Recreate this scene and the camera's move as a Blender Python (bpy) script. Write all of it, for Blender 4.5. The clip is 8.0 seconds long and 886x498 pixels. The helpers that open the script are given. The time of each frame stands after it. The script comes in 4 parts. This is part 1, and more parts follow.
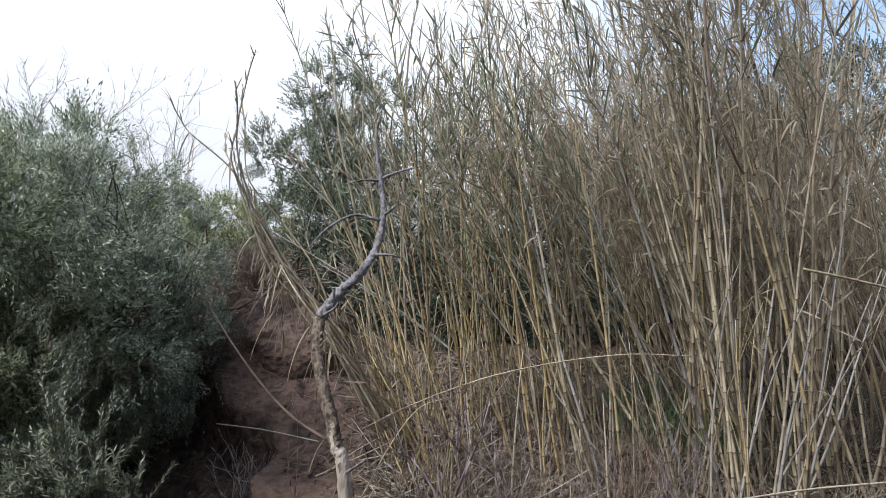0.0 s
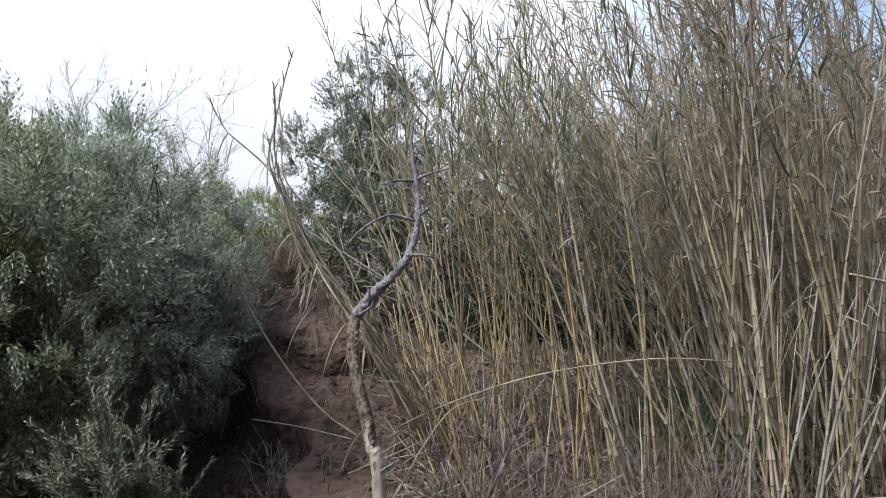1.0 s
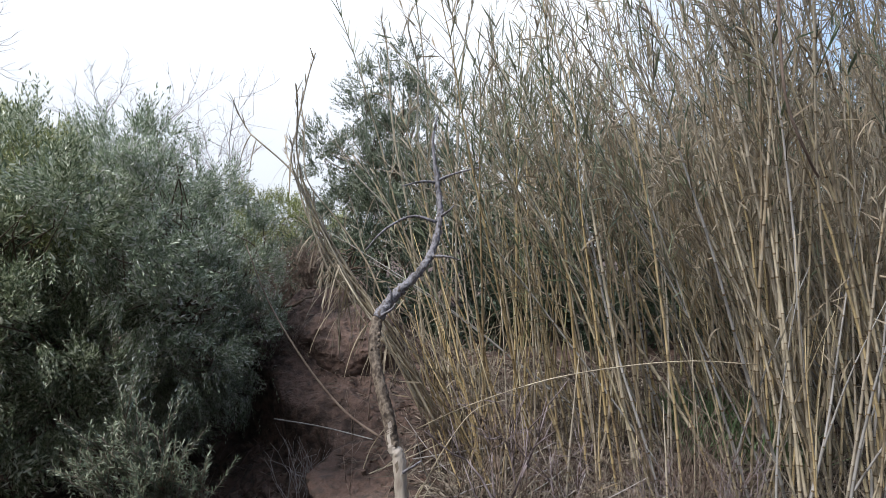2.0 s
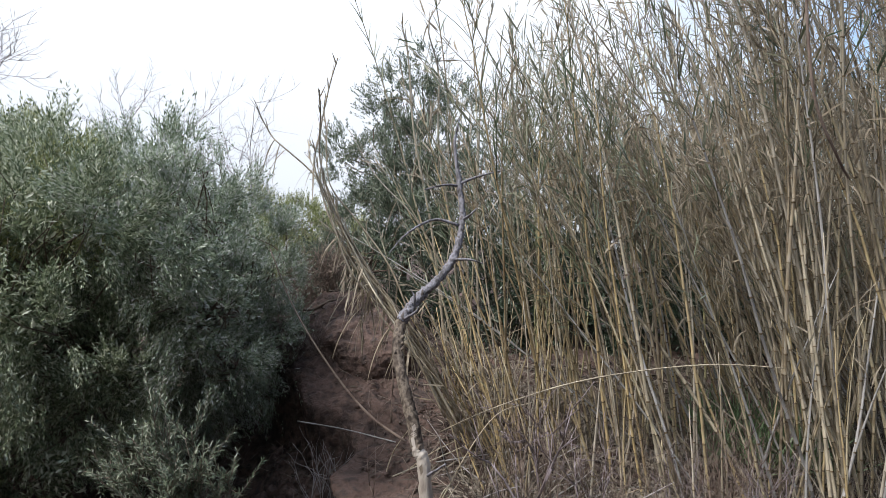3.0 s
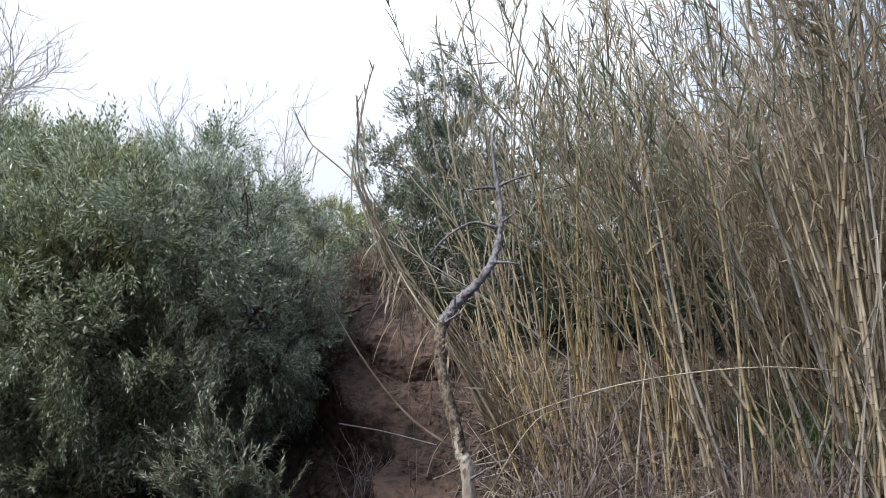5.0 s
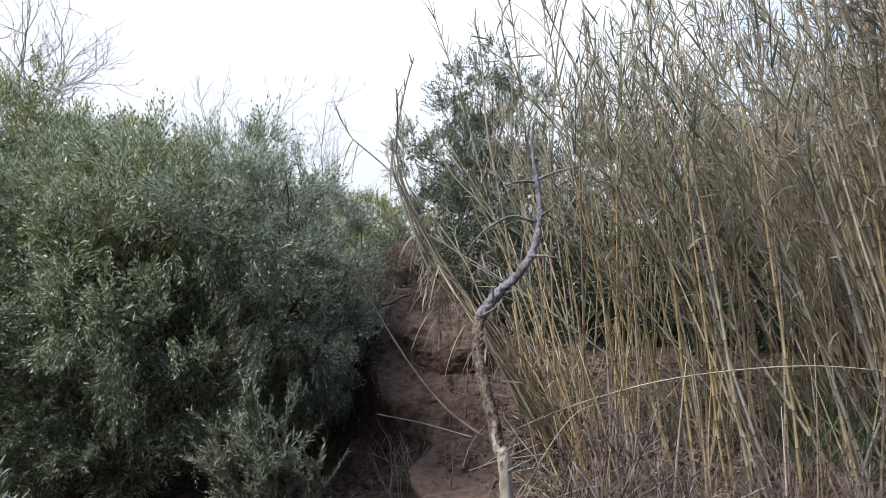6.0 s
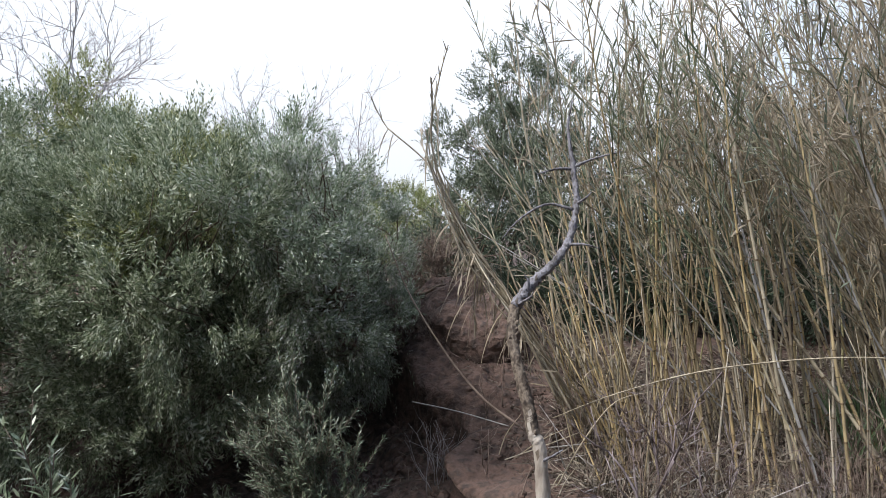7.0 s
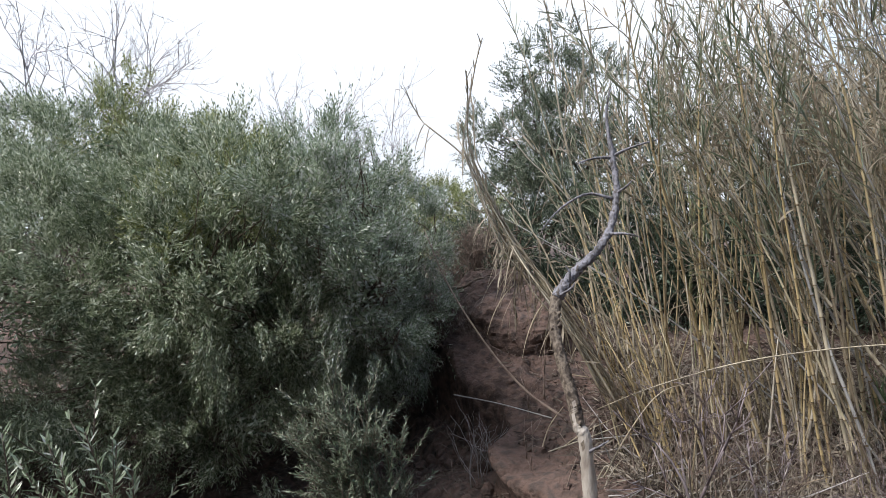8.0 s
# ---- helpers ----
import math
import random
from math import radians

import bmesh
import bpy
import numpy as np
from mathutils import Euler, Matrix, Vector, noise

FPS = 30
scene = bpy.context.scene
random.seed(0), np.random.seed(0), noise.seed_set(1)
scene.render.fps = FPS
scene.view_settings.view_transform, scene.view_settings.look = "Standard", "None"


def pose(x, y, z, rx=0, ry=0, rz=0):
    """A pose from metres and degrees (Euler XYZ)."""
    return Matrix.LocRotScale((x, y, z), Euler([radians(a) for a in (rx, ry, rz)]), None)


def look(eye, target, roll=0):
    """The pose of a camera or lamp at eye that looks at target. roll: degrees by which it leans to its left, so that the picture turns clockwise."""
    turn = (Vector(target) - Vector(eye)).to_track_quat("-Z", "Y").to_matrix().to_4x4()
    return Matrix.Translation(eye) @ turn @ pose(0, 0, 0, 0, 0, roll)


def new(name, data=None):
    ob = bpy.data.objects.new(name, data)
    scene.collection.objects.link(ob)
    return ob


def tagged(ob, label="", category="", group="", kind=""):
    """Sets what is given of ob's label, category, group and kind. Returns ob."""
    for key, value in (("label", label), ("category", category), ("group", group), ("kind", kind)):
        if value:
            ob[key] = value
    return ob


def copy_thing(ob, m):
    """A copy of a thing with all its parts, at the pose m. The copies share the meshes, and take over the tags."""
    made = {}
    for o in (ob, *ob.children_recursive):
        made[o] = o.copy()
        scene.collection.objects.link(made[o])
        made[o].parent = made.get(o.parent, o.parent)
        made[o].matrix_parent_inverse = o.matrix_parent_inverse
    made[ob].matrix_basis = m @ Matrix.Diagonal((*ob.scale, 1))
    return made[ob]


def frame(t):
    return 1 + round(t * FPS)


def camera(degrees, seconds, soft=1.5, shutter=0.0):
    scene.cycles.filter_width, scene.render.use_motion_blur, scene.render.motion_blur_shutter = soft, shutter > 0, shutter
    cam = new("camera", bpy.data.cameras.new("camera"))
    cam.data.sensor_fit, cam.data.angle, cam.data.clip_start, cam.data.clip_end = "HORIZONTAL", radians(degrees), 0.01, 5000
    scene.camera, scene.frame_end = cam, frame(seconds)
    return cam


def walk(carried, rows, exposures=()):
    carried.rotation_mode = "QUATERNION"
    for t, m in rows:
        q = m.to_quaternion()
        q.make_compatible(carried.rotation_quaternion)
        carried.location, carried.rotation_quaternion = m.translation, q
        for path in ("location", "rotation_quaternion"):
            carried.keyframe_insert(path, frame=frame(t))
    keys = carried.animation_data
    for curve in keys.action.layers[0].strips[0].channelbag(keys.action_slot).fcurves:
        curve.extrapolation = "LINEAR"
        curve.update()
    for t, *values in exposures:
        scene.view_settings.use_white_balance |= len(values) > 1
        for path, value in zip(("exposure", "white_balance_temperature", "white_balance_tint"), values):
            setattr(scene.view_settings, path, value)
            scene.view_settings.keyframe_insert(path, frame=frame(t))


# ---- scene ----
cam = camera(72.3, 8.0, soft=0.6)
PATH = [
    (0.0, pose(0.000, 0.000, 1.500, 90.00, 0.00, 0.00)),
    (0.5, pose(-0.020, -0.000, 1.507, 89.89, -0.26, 1.39)),
    (1.0, pose(-0.042, -0.002, 1.515, 89.78, -0.48, 2.52)),
    (1.5, pose(-0.055, 0.001, 1.519, 89.71, -0.52, 3.19)),
    (3.0, pose(-0.097, -0.011, 1.522, 90.03, -0.32, 5.71)),
    (3.5, pose(-0.103, -0.011, 1.525, 90.06, -0.03, 5.90)),
    (4.0, pose(-0.110, -0.008, 1.526, 90.01, -0.02, 6.20)),
    (5.5, pose(-0.163, -0.032, 1.540, 90.00, 0.32, 10.06)),
    (6.0, pose(-0.170, -0.039, 1.532, 89.53, -0.08, 11.67)),
    (6.5, pose(-0.161, -0.035, 1.529, 88.80, -0.11, 13.69)),
    (7.0, pose(-0.163, -0.030, 1.525, 88.58, 0.17, 15.13)),
    (7.5, pose(-0.170, -0.032, 1.522, 88.38, 1.02, 16.76)),
    (8.0, pose(-0.187, -0.048, 1.515, 88.17, 1.56, 18.32))]
walk(cam, PATH, [(0.0, 0.76), (6.5, 0.80), (8.0, 0.87)])

# ---- world and sun: thin bright cloud over a pale blue sky ----
SUN_ELEVATION, SUN_TURN = radians(52), radians(235)
world = bpy.data.worlds.new("sky")
scene.world = world
world.use_nodes = True
wn, wl = world.node_tree.nodes, world.node_tree.links
wn.clear()
w_out = wn.new("ShaderNodeOutputWorld")
w_bg = wn.new("ShaderNodeBackground")
w_sky = wn.new("ShaderNodeTexSky")
w_sky.sky_type, w_sky.sun_disc = "NISHITA", False
w_sky.sun_elevation, w_sky.sun_rotation = SUN_ELEVATION, SUN_TURN
w_sky.dust_density = 2.0
w_co = wn.new("ShaderNodeTexCoord")
w_noise = wn.new("ShaderNodeTexNoise")
w_noise.inputs["Scale"].default_value = 1.6
w_noise.inputs["Detail"].default_value = 5.0
w_ramp = wn.new("ShaderNodeValToRGB")
w_ramp.color_ramp.elements[0].position, w_ramp.color_ramp.elements[1].position = 0.25, 0.60
w_ramp.color_ramp.elements[0].color = (0.10, 0.10, 0.10, 1)
w_sep = wn.new("ShaderNodeSeparateXYZ")
w_east = wn.new("ShaderNodeMath")  # the cloud thins towards the east
w_east.operation = "MULTIPLY_ADD"
w_east.inputs[1].default_value = -1.0
w_mix = wn.new("ShaderNodeMixRGB")
w_mix.inputs[2].default_value = (10.4, 11.1, 12.4, 1)
wl.new(w_co.outputs["Generated"], w_noise.inputs["Vector"])
wl.new(w_co.outputs["Generated"], w_sep.inputs[0])
wl.new(w_sep.outputs["X"], w_east.inputs[0])
w_up = wn.new("ShaderNodeMath")
w_up.operation = "ADD"
w_up.inputs[1].default_value = 0.14
wl.new(w_noise.outputs["Fac"], w_up.inputs[0])
wl.new(w_up.outputs[0], w_east.inputs[2])
wl.new(w_east.outputs[0], w_ramp.inputs["Fac"])
wl.new(w_ramp.outputs["Color"], w_mix.inputs[0])
w_blue = wn.new("ShaderNodeVectorMath")
w_blue.operation = "SCALE"
w_blue.inputs["Scale"].default_value = 2.5
wl.new(w_sky.outputs["Color"], w_blue.inputs[0])
wl.new(w_blue.outputs[0], w_mix.inputs[1])
w_rise = wn.new("ShaderNodeMath")  # a clouded sky is brighter overhead than at the horizon
w_rise.operation = "MULTIPLY_ADD"
w_rise.inputs[1].default_value, w_rise.inputs[2].default_value = 0.8, 0.9
wl.new(w_sep.outputs["Z"], w_rise.inputs[0])
w_scale = wn.new("ShaderNodeVectorMath")
w_scale.operation = "SCALE"
wl.new(w_mix.outputs["Color"], w_scale.inputs[0])
wl.new(w_rise.outputs[0], w_scale.inputs["Scale"])
wl.new(w_scale.outputs[0], w_bg.inputs["Color"])
w_bg.inputs["Strength"].default_value = 0.053
wl.new(w_bg.outputs["Background"], w_out.inputs["Surface"])
sun = new("sun", bpy.data.lights.new("sun", "SUN"))
sun.data.energy, sun.data.angle, sun.data.color = 3.0, radians(14), (1.0, 0.96, 0.90)
sun.matrix_world = look((0, 0, 30), (-math.sin(SUN_TURN) * 20, -math.cos(SUN_TURN) * 20, 30 - 20 * math.tan(SUN_ELEVATION)))


# ---- materials ----
def material(name, colours, scale=6.0, stretch=(1, 1, 1), rough=0.7, bump=0.3, bump_scale=40.0, vary="noise", through_light=0.0, spread=0.35, relief=0.01):
    """A surface whose colour runs over the given colours, by a coarse and a fine noise, and by piece."""
    m = bpy.data.materials.new(name)
    m.use_nodes = True
    n, l = m.node_tree.nodes, m.node_tree.links
    b = n["Principled BSDF"]
    co = n.new("ShaderNodeTexCoord")
    mp = n.new("ShaderNodeMapping")
    mp.inputs["Scale"].default_value = stretch
    l.new(co.outputs["Object"], mp.inputs["Vector"])
    coarse = n.new("ShaderNodeTexNoise")
    coarse.inputs["Scale"].default_value, coarse.inputs["Detail"].default_value = scale, 4
    l.new(mp.outputs["Vector"], coarse.inputs["Vector"])
    fine = n.new("ShaderNodeTexNoise")
    fine.inputs["Scale"].default_value, fine.inputs["Detail"].default_value = bump_scale, 5
    l.new(mp.outputs["Vector"], fine.inputs["Vector"])
    add = n.new("ShaderNodeMath")
    add.operation = "MULTIPLY_ADD"
    l.new(fine.outputs["Fac"], add.inputs[0])
    add.inputs[1].default_value = spread
    piece = coarse.outputs["Fac"]
    if vary == "object":
        info = n.new("ShaderNodeObjectInfo")
        piece = info.outputs["Random"]
    elif vary == "island":
        info = n.new("ShaderNodeNewGeometry")
        piece = info.outputs["Random Per Island"]
    if vary != "noise":
        half = n.new("ShaderNodeMath")
        half.operation = "MULTIPLY_ADD"
        l.new(coarse.outputs["Fac"], half.inputs[0])
        half.inputs[1].default_value = 0.5
        l.new(piece, half.inputs[2])
        shift = n.new("ShaderNodeMath")
        shift.operation = "SUBTRACT"
        l.new(half.outputs[0], shift.inputs[0])
        shift.inputs[1].default_value = 0.25
        piece = shift.outputs[0]
    l.new(piece, add.inputs[2])
    sub = n.new("ShaderNodeMath")
    sub.operation = "SUBTRACT"
    l.new(add.outputs[0], sub.inputs[0])
    sub.inputs[1].default_value = spread / 2
    ramp = n.new("ShaderNodeValToRGB")
    e = ramp.color_ramp.elements
    low, high = (0.28, 0.72) if vary == "noise" else (0.0, 1.0)
    for k, c in enumerate(colours):
        p = low + (high - low) * k / max(1, len(colours) - 1)
        if k < 2:
            e[k].position = p
            e[k].color = (*c, 1)
        else:
            e.new(p).color = (*c, 1)
    l.new(sub.outputs[0], ramp.inputs["Fac"])
    l.new(ramp.outputs["Color"], b.inputs["Base Color"])
    b.inputs["Roughness"].default_value = rough
    if bump:
        bp = n.new("ShaderNodeBump")
        bp.inputs["Strength"].default_value, bp.inputs["Distance"].default_value = bump, relief
        l.new(fine.outputs["Fac"], bp.inputs["Height"])
        l.new(bp.outputs["Normal"], b.inputs["Normal"])
    if through_light:
        tr = n.new("ShaderNodeBsdfTranslucent")
        l.new(ramp.outputs["Color"], tr.inputs["Color"])
        mx = n.new("ShaderNodeMixShader")
        mx.inputs[0].default_value = through_light
        l.new(b.outputs[0], mx.inputs[1])
        l.new(tr.outputs[0], mx.inputs[2])
        l.new(mx.outputs[0], n["Material Output"].inputs["Surface"])
    return m


STRAW = [(0.202, 0.157, 0.105), (0.406, 0.328, 0.221), (0.322, 0.284, 0.219), (0.525, 0.447, 0.323), (0.252, 0.209, 0.144), (0.471, 0.424, 0.355), (0.384, 0.294, 0.182)]
M_CULM = material("dry cane", [(0.175, 0.142, 0.102), (0.351, 0.296, 0.217), (0.277, 0.252, 0.208), (0.434, 0.383, 0.295), (0.22, 0.187, 0.14), (0.386, 0.353, 0.302), (0.323, 0.261, 0.18)], 3, (1, 1, 0.2), 0.5, 0.15, 60, "object", spread=0.6)
M_CULM_YELLOW = material("golden cane", [(0.316, 0.243, 0.136), (0.452, 0.362, 0.211), (0.241, 0.194, 0.125), (0.486, 0.417, 0.292), (0.224, 0.203, 0.143)], 3, (1, 1, 0.2), 0.45, 0.15, 60, "object", spread=0.6)
M_CULM_GOLD = material("bright golden cane", [(0.401, 0.298, 0.151), (0.518, 0.406, 0.226), (0.268, 0.199, 0.113), (0.504, 0.427, 0.289)], 3, (1, 1, 0.2), 0.45, 0.15, 60, "object", spread=0.6)
M_CULM_PALE = material("bleached cane", [(0.33, 0.325, 0.325), (0.25, 0.245, 0.245), (0.38, 0.37, 0.37)], 3, (1, 1, 0.2), 0.5, 0.15, 60, "object")
M_CULM_GREEN = material("greenish cane", [(0.20, 0.21, 0.11), (0.30, 0.28, 0.15), (0.36, 0.33, 0.20)], 3, (1, 1, 0.2), 0.5, 0.15, 60, "object")
M_NODE = material("cane node", [(0.085, 0.06, 0.036), (0.19, 0.135, 0.08)], 30, (1, 1, 1), 0.8, 0.4, 90)
M_DRY_LEAF = material("dry reed leaf", [(0.223, 0.184, 0.138), (0.38, 0.329, 0.257), (0.299, 0.244, 0.176), (0.246, 0.233, 0.191)], 5, (1, 1, 1), 0.6, 0.2, 80, "object", 0.3)
M_GREEN_LEAF = material("green reed leaf", [(0.10, 0.14, 0.085), (0.18, 0.20, 0.13), (0.27, 0.27, 0.19), (0.14, 0.18, 0.14)], 5, (1, 1, 1), 0.5, 0.2, 80, "object", 0.3)
M_FAR_CULM = material("far dry cane", STRAW, 3, (1, 1, 0.2), 0.6, 0.0, 60, "island")
M_FAR_LEAF = material("far reed leaf", [(0.11, 0.132, 0.0932), (0.272, 0.229, 0.17), (0.399, 0.343, 0.263), (0.207, 0.207, 0.165), (0.338, 0.274, 0.193), (0.303, 0.27, 0.227)], 3, (1, 1, 1), 0.6, 0.0, 60, "island", 0.3)
M_OLIVE = material("olive leaf", [(0.0688, 0.0975, 0.0525), (0.156, 0.2, 0.115), (0.312, 0.356, 0.237), (0.625, 0.656, 0.55)], 1.6, (1, 1, 1), 0.36, 0.0, 60, "island", 0.3)
M_OLIVE_DARK = material("blue-green olive leaf", [(0.045, 0.066, 0.042), (0.1, 0.132, 0.085), (0.17, 0.2, 0.14), (0.28, 0.3, 0.24)], 1.6, (1, 1, 1), 0.48, 0.0, 60, "island", 0.12)
M_OLIVE_BLUE = material("silvery olive leaf", [(0.0966, 0.131, 0.08), (0.207, 0.262, 0.172), (0.373, 0.435, 0.324), (0.6, 0.6, 0.6)], 1.6, (1, 1, 1), 0.36, 0.0, 60, "island", 0.3)
# leaf colour lowered to carry the shade deep behind the reeds
M_THICKET = material("dark evergreen leaf with shade in its colour", [(0.018, 0.034, 0.020), (0.035, 0.058, 0.034), (0.060, 0.085, 0.055), (0.10, 0.13, 0.10)], 1.6, (1, 1, 1), 0.4, 0.0, 60, "island", 0.15)
# warm light on the crowns is put into this leaf colour
M_OLIVE_WARM = material("yellowish leaf with warm light in its colour", [(0.09, 0.11, 0.035), (0.20, 0.23, 0.08), (0.32, 0.34, 0.15), (0.45, 0.46, 0.27)], 1.6, (1, 1, 1), 0.36, 0.0, 60, "island", 0.18)
M_BARK = material("olive bark", [(0.05, 0.035, 0.028), (0.11, 0.08, 0.06), (0.17, 0.13, 0.10)], 8, (1, 1, 0.4), 0.9, 0.8, 40)
M_TWIG = material("thin brown twig", [(0.09, 0.06, 0.05), (0.16, 0.12, 0.10), (0.22, 0.17, 0.15)], 8, (1, 1, 1), 0.8, 0.3, 60)
M_GREY_TWIG = material("grey twig", [(0.24, 0.22, 0.23), (0.36, 0.34, 0.35), (0.47, 0.44, 0.44)], 8, (1, 1, 1), 0.8, 0.3, 60)
M_PURPLE_TWIG = material("purplish-grey twig", [(0.12, 0.095, 0.105), (0.21, 0.175, 0.19), (0.30, 0.26, 0.28)], 8, (1, 1, 1), 0.8, 0.3, 60)
M_DEAD = material("grey dead bark", [(0.05, 0.046, 0.046), (0.125, 0.12, 0.135), (0.22, 0.22, 0.26), (0.085, 0.072, 0.068)], 26, (1, 1, 0.6), 0.85, 1.0, 70, spread=0.7)
M_DEAD_LOW = material("peeling dead bark", [(0.030, 0.022, 0.019), (0.072, 0.054, 0.043), (0.19, 0.155, 0.125), (0.06, 0.046, 0.038)], 18, (1, 1, 0.7), 0.85, 1.0, 60, spread=0.7)
M_DEAD_BARE = material("bare weathered wood", [(0.24, 0.205, 0.18), (0.36, 0.32, 0.285), (0.43, 0.39, 0.355), (0.26, 0.225, 0.20)], 12, (1, 1, 0.3), 0.8, 0.8, 60, spread=0.5)
M_EARTH = material("red earth", [(0.034, 0.022, 0.019), (0.062, 0.041, 0.035), (0.112, 0.072, 0.06), (0.056, 0.041, 0.037)], 1.9, (1, 1, 1), 0.95, 1.0, 14, spread=0.9, relief=0.05)
M_LITTER = material("straw litter", [(0.0749, 0.0605, 0.0497), (0.168, 0.14, 0.107), (0.266, 0.234, 0.194), (0.122, 0.1, 0.0825)], 5, (1, 1, 1), 0.8, 0.0, 60, "island")
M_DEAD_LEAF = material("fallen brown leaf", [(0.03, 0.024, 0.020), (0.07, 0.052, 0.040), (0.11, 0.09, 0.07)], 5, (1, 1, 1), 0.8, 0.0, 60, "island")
M_GRASS = material("fresh grass blade", [(0.1, 0.17, 0.07), (0.16, 0.24, 0.12), (0.27, 0.34, 0.22)], 5, (1, 1, 1), 0.5, 0.0, 60, "island", 0.3)


# ---- mesh helpers ----
rng = np.random.default_rng(7)


def mesh_of(name, verts, tris, mats, slots=None, smooth=True):
    """A triangle mesh from arrays."""
    verts, tris = np.asarray(verts, np.float32), np.asarray(tris, np.int32)
    me = bpy.data.meshes.new(name)
    me.vertices.add(len(verts))
    me.vertices.foreach_set("co", verts.ravel())
    me.loops.add(tris.size)
    me.loops.foreach_set("vertex_index", tris.ravel())
    me.polygons.add(len(tris))
    me.polygons.foreach_set("loop_start", np.arange(0, tris.size, 3, dtype=np.int32))
    me.polygons.foreach_set("use_smooth", np.full(len(tris), smooth))
    if slots is not None:
        me.polygons.foreach_set("material_index", np.asarray(slots, np.int32))
    for m in mats:
        me.materials.append(m)
    me.update()
    me.validate()
    return me


def part(name, me, parent, label=""):
    ob = new(name, me)
    ob.parent = parent
    return tagged(ob, label)


def root(name, place, label, category, group="", kind=""):
    ob = new(name)
    ob.empty_display_size = 0.1
    ob.matrix_basis = Matrix.Translation(place)
    return tagged(ob, label, category, group, kind)


def unit(v):
    v = np.asarray(v, float)
    return v / np.maximum(np.linalg.norm(v, axis=-1, keepdims=True), 1e-9)


def curve_through(points, n):
    """n points on a smooth line through the given ones."""
    p = np.asarray(points, float)
    if len(p) == 2:
        return p[0] + (p[1] - p[0]) * np.linspace(0, 1, n)[:, None]
    q = np.vstack([2 * p[0] - p[1], p, 2 * p[-1] - p[-2]])
    out = []
    for u in np.linspace(0, len(p) - 1 - 1e-6, n):
        i = int(u)
        t = u - i
        a, b, c, d = q[i:i + 4]
        out.append(0.5 * (2 * b + (c - a) * t + (2 * a - 5 * b + 4 * c - d) * t * t + (3 * b - a - 3 * c + d) * t ** 3))
    return np.array(out)


def tube(points, radii, sides=6, uneven=0.0):
    """Verts and triangles of a closed tapering tube."""
    p, r = np.asarray(points, float), np.asarray(radii, float)
    n = len(p)
    t = unit(np.gradient(p, axis=0))
    ref = np.array([0.0, 1.0, 0.13]) if abs(t[0, 1]) < 0.9 else np.array([1.0, 0, 0.1])
    a = unit(np.cross(t, ref))
    b = np.cross(t, a)
    ang = np.arange(sides) * 2 * np.pi / sides
    rr = r[:, None] * (1 + uneven * rng.normal(0, 1, (n, sides)))
    v = p[:, None] + rr[..., None] * (np.cos(ang)[None, :, None] * a[:, None] + np.sin(ang)[None, :, None] * b[:, None])
    i = (np.arange(n - 1)[:, None] * sides + np.arange(sides)).ravel()
    j = (np.arange(n - 1)[:, None] * sides + (np.arange(sides) + 1) % sides).ravel()
    f = np.vstack([np.c_[i, j, j + sides], np.c_[i, j + sides, i + sides]])
    v = np.vstack([v.reshape(-1, 3), p[:1], p[-1:]])
    k, e = np.arange(sides), n * sides
    f = np.vstack([f, np.c_[(k + 1) % sides, k, np.full(sides, e)], np.c_[k + (n - 1) * sides, (k + 1) % sides + (n - 1) * sides, np.full(sides, e + 1)]])
    return v, f


def joined(pieces):
    """One array pair from many."""
    vs, fs, k = [], [], 0
    for v, f in pieces:
        vs.append(v)
        fs.append(f + k)
        k += len(v)
    return np.vstack(vs), np.vstack(fs)


def blades(base, way, side, length, width, bend=0.0):
    """Lance-shaped leaves, six corners each."""
    base, way, side = np.asarray(base, float), unit(way), np.asarray(side, float)
    side = unit(side - (side * way).sum(-1, keepdims=True) * way)
    up = np.cross(side, way)
    L, W = np.asarray(length, float)[:, None], np.asarray(width, float)[:, None]
    bend = np.broadcast_to(np.asarray(bend, float).reshape(-1, 1), L.shape)
    m1, m2 = base + way * L * 0.32 + up * bend * L * 0.1, base + way * L * 0.7 + up * bend * L * 0.35
    v = np.stack([base, m1 - side * W / 2, m1 + side * W / 2, m2 - side * W * 0.36, m2 + side * W * 0.36, base + way * L + up * bend * L * 0.7], 1)
    k = np.arange(len(base))[:, None, None] * 6
    f = np.array([[0, 2, 1], [1, 2, 4], [1, 4, 3], [3, 4, 5]])[None] + k
    return v.reshape(-1, 3), f.reshape(-1, 3)


def small_leaves(base, way, side, length, width, bend=0.0):
    """Small lance-shaped leaves, folded along the middle, four corners each."""
    base, way, side = np.asarray(base, float), unit(way), np.asarray(side, float)
    side = unit(side - (side * way).sum(-1, keepdims=True) * way)
    up = np.cross(side, way)
    L, W, bend = np.asarray(length, float)[:, None], np.asarray(width, float)[:, None], np.asarray(bend, float)[:, None]
    mid = base + way * L * 0.5 + up * (W * 0.2)
    v = np.stack([base, mid - side * W * 0.56, base + way * L + up * bend * L * 0.4, mid + side * W * 0.56], 1)
    k = np.arange(len(base))[:, None, None] * 4
    f = np.array([[0, 2, 1], [0, 3, 2]])[None] + k
    return v.reshape(-1, 3), f.reshape(-1, 3)


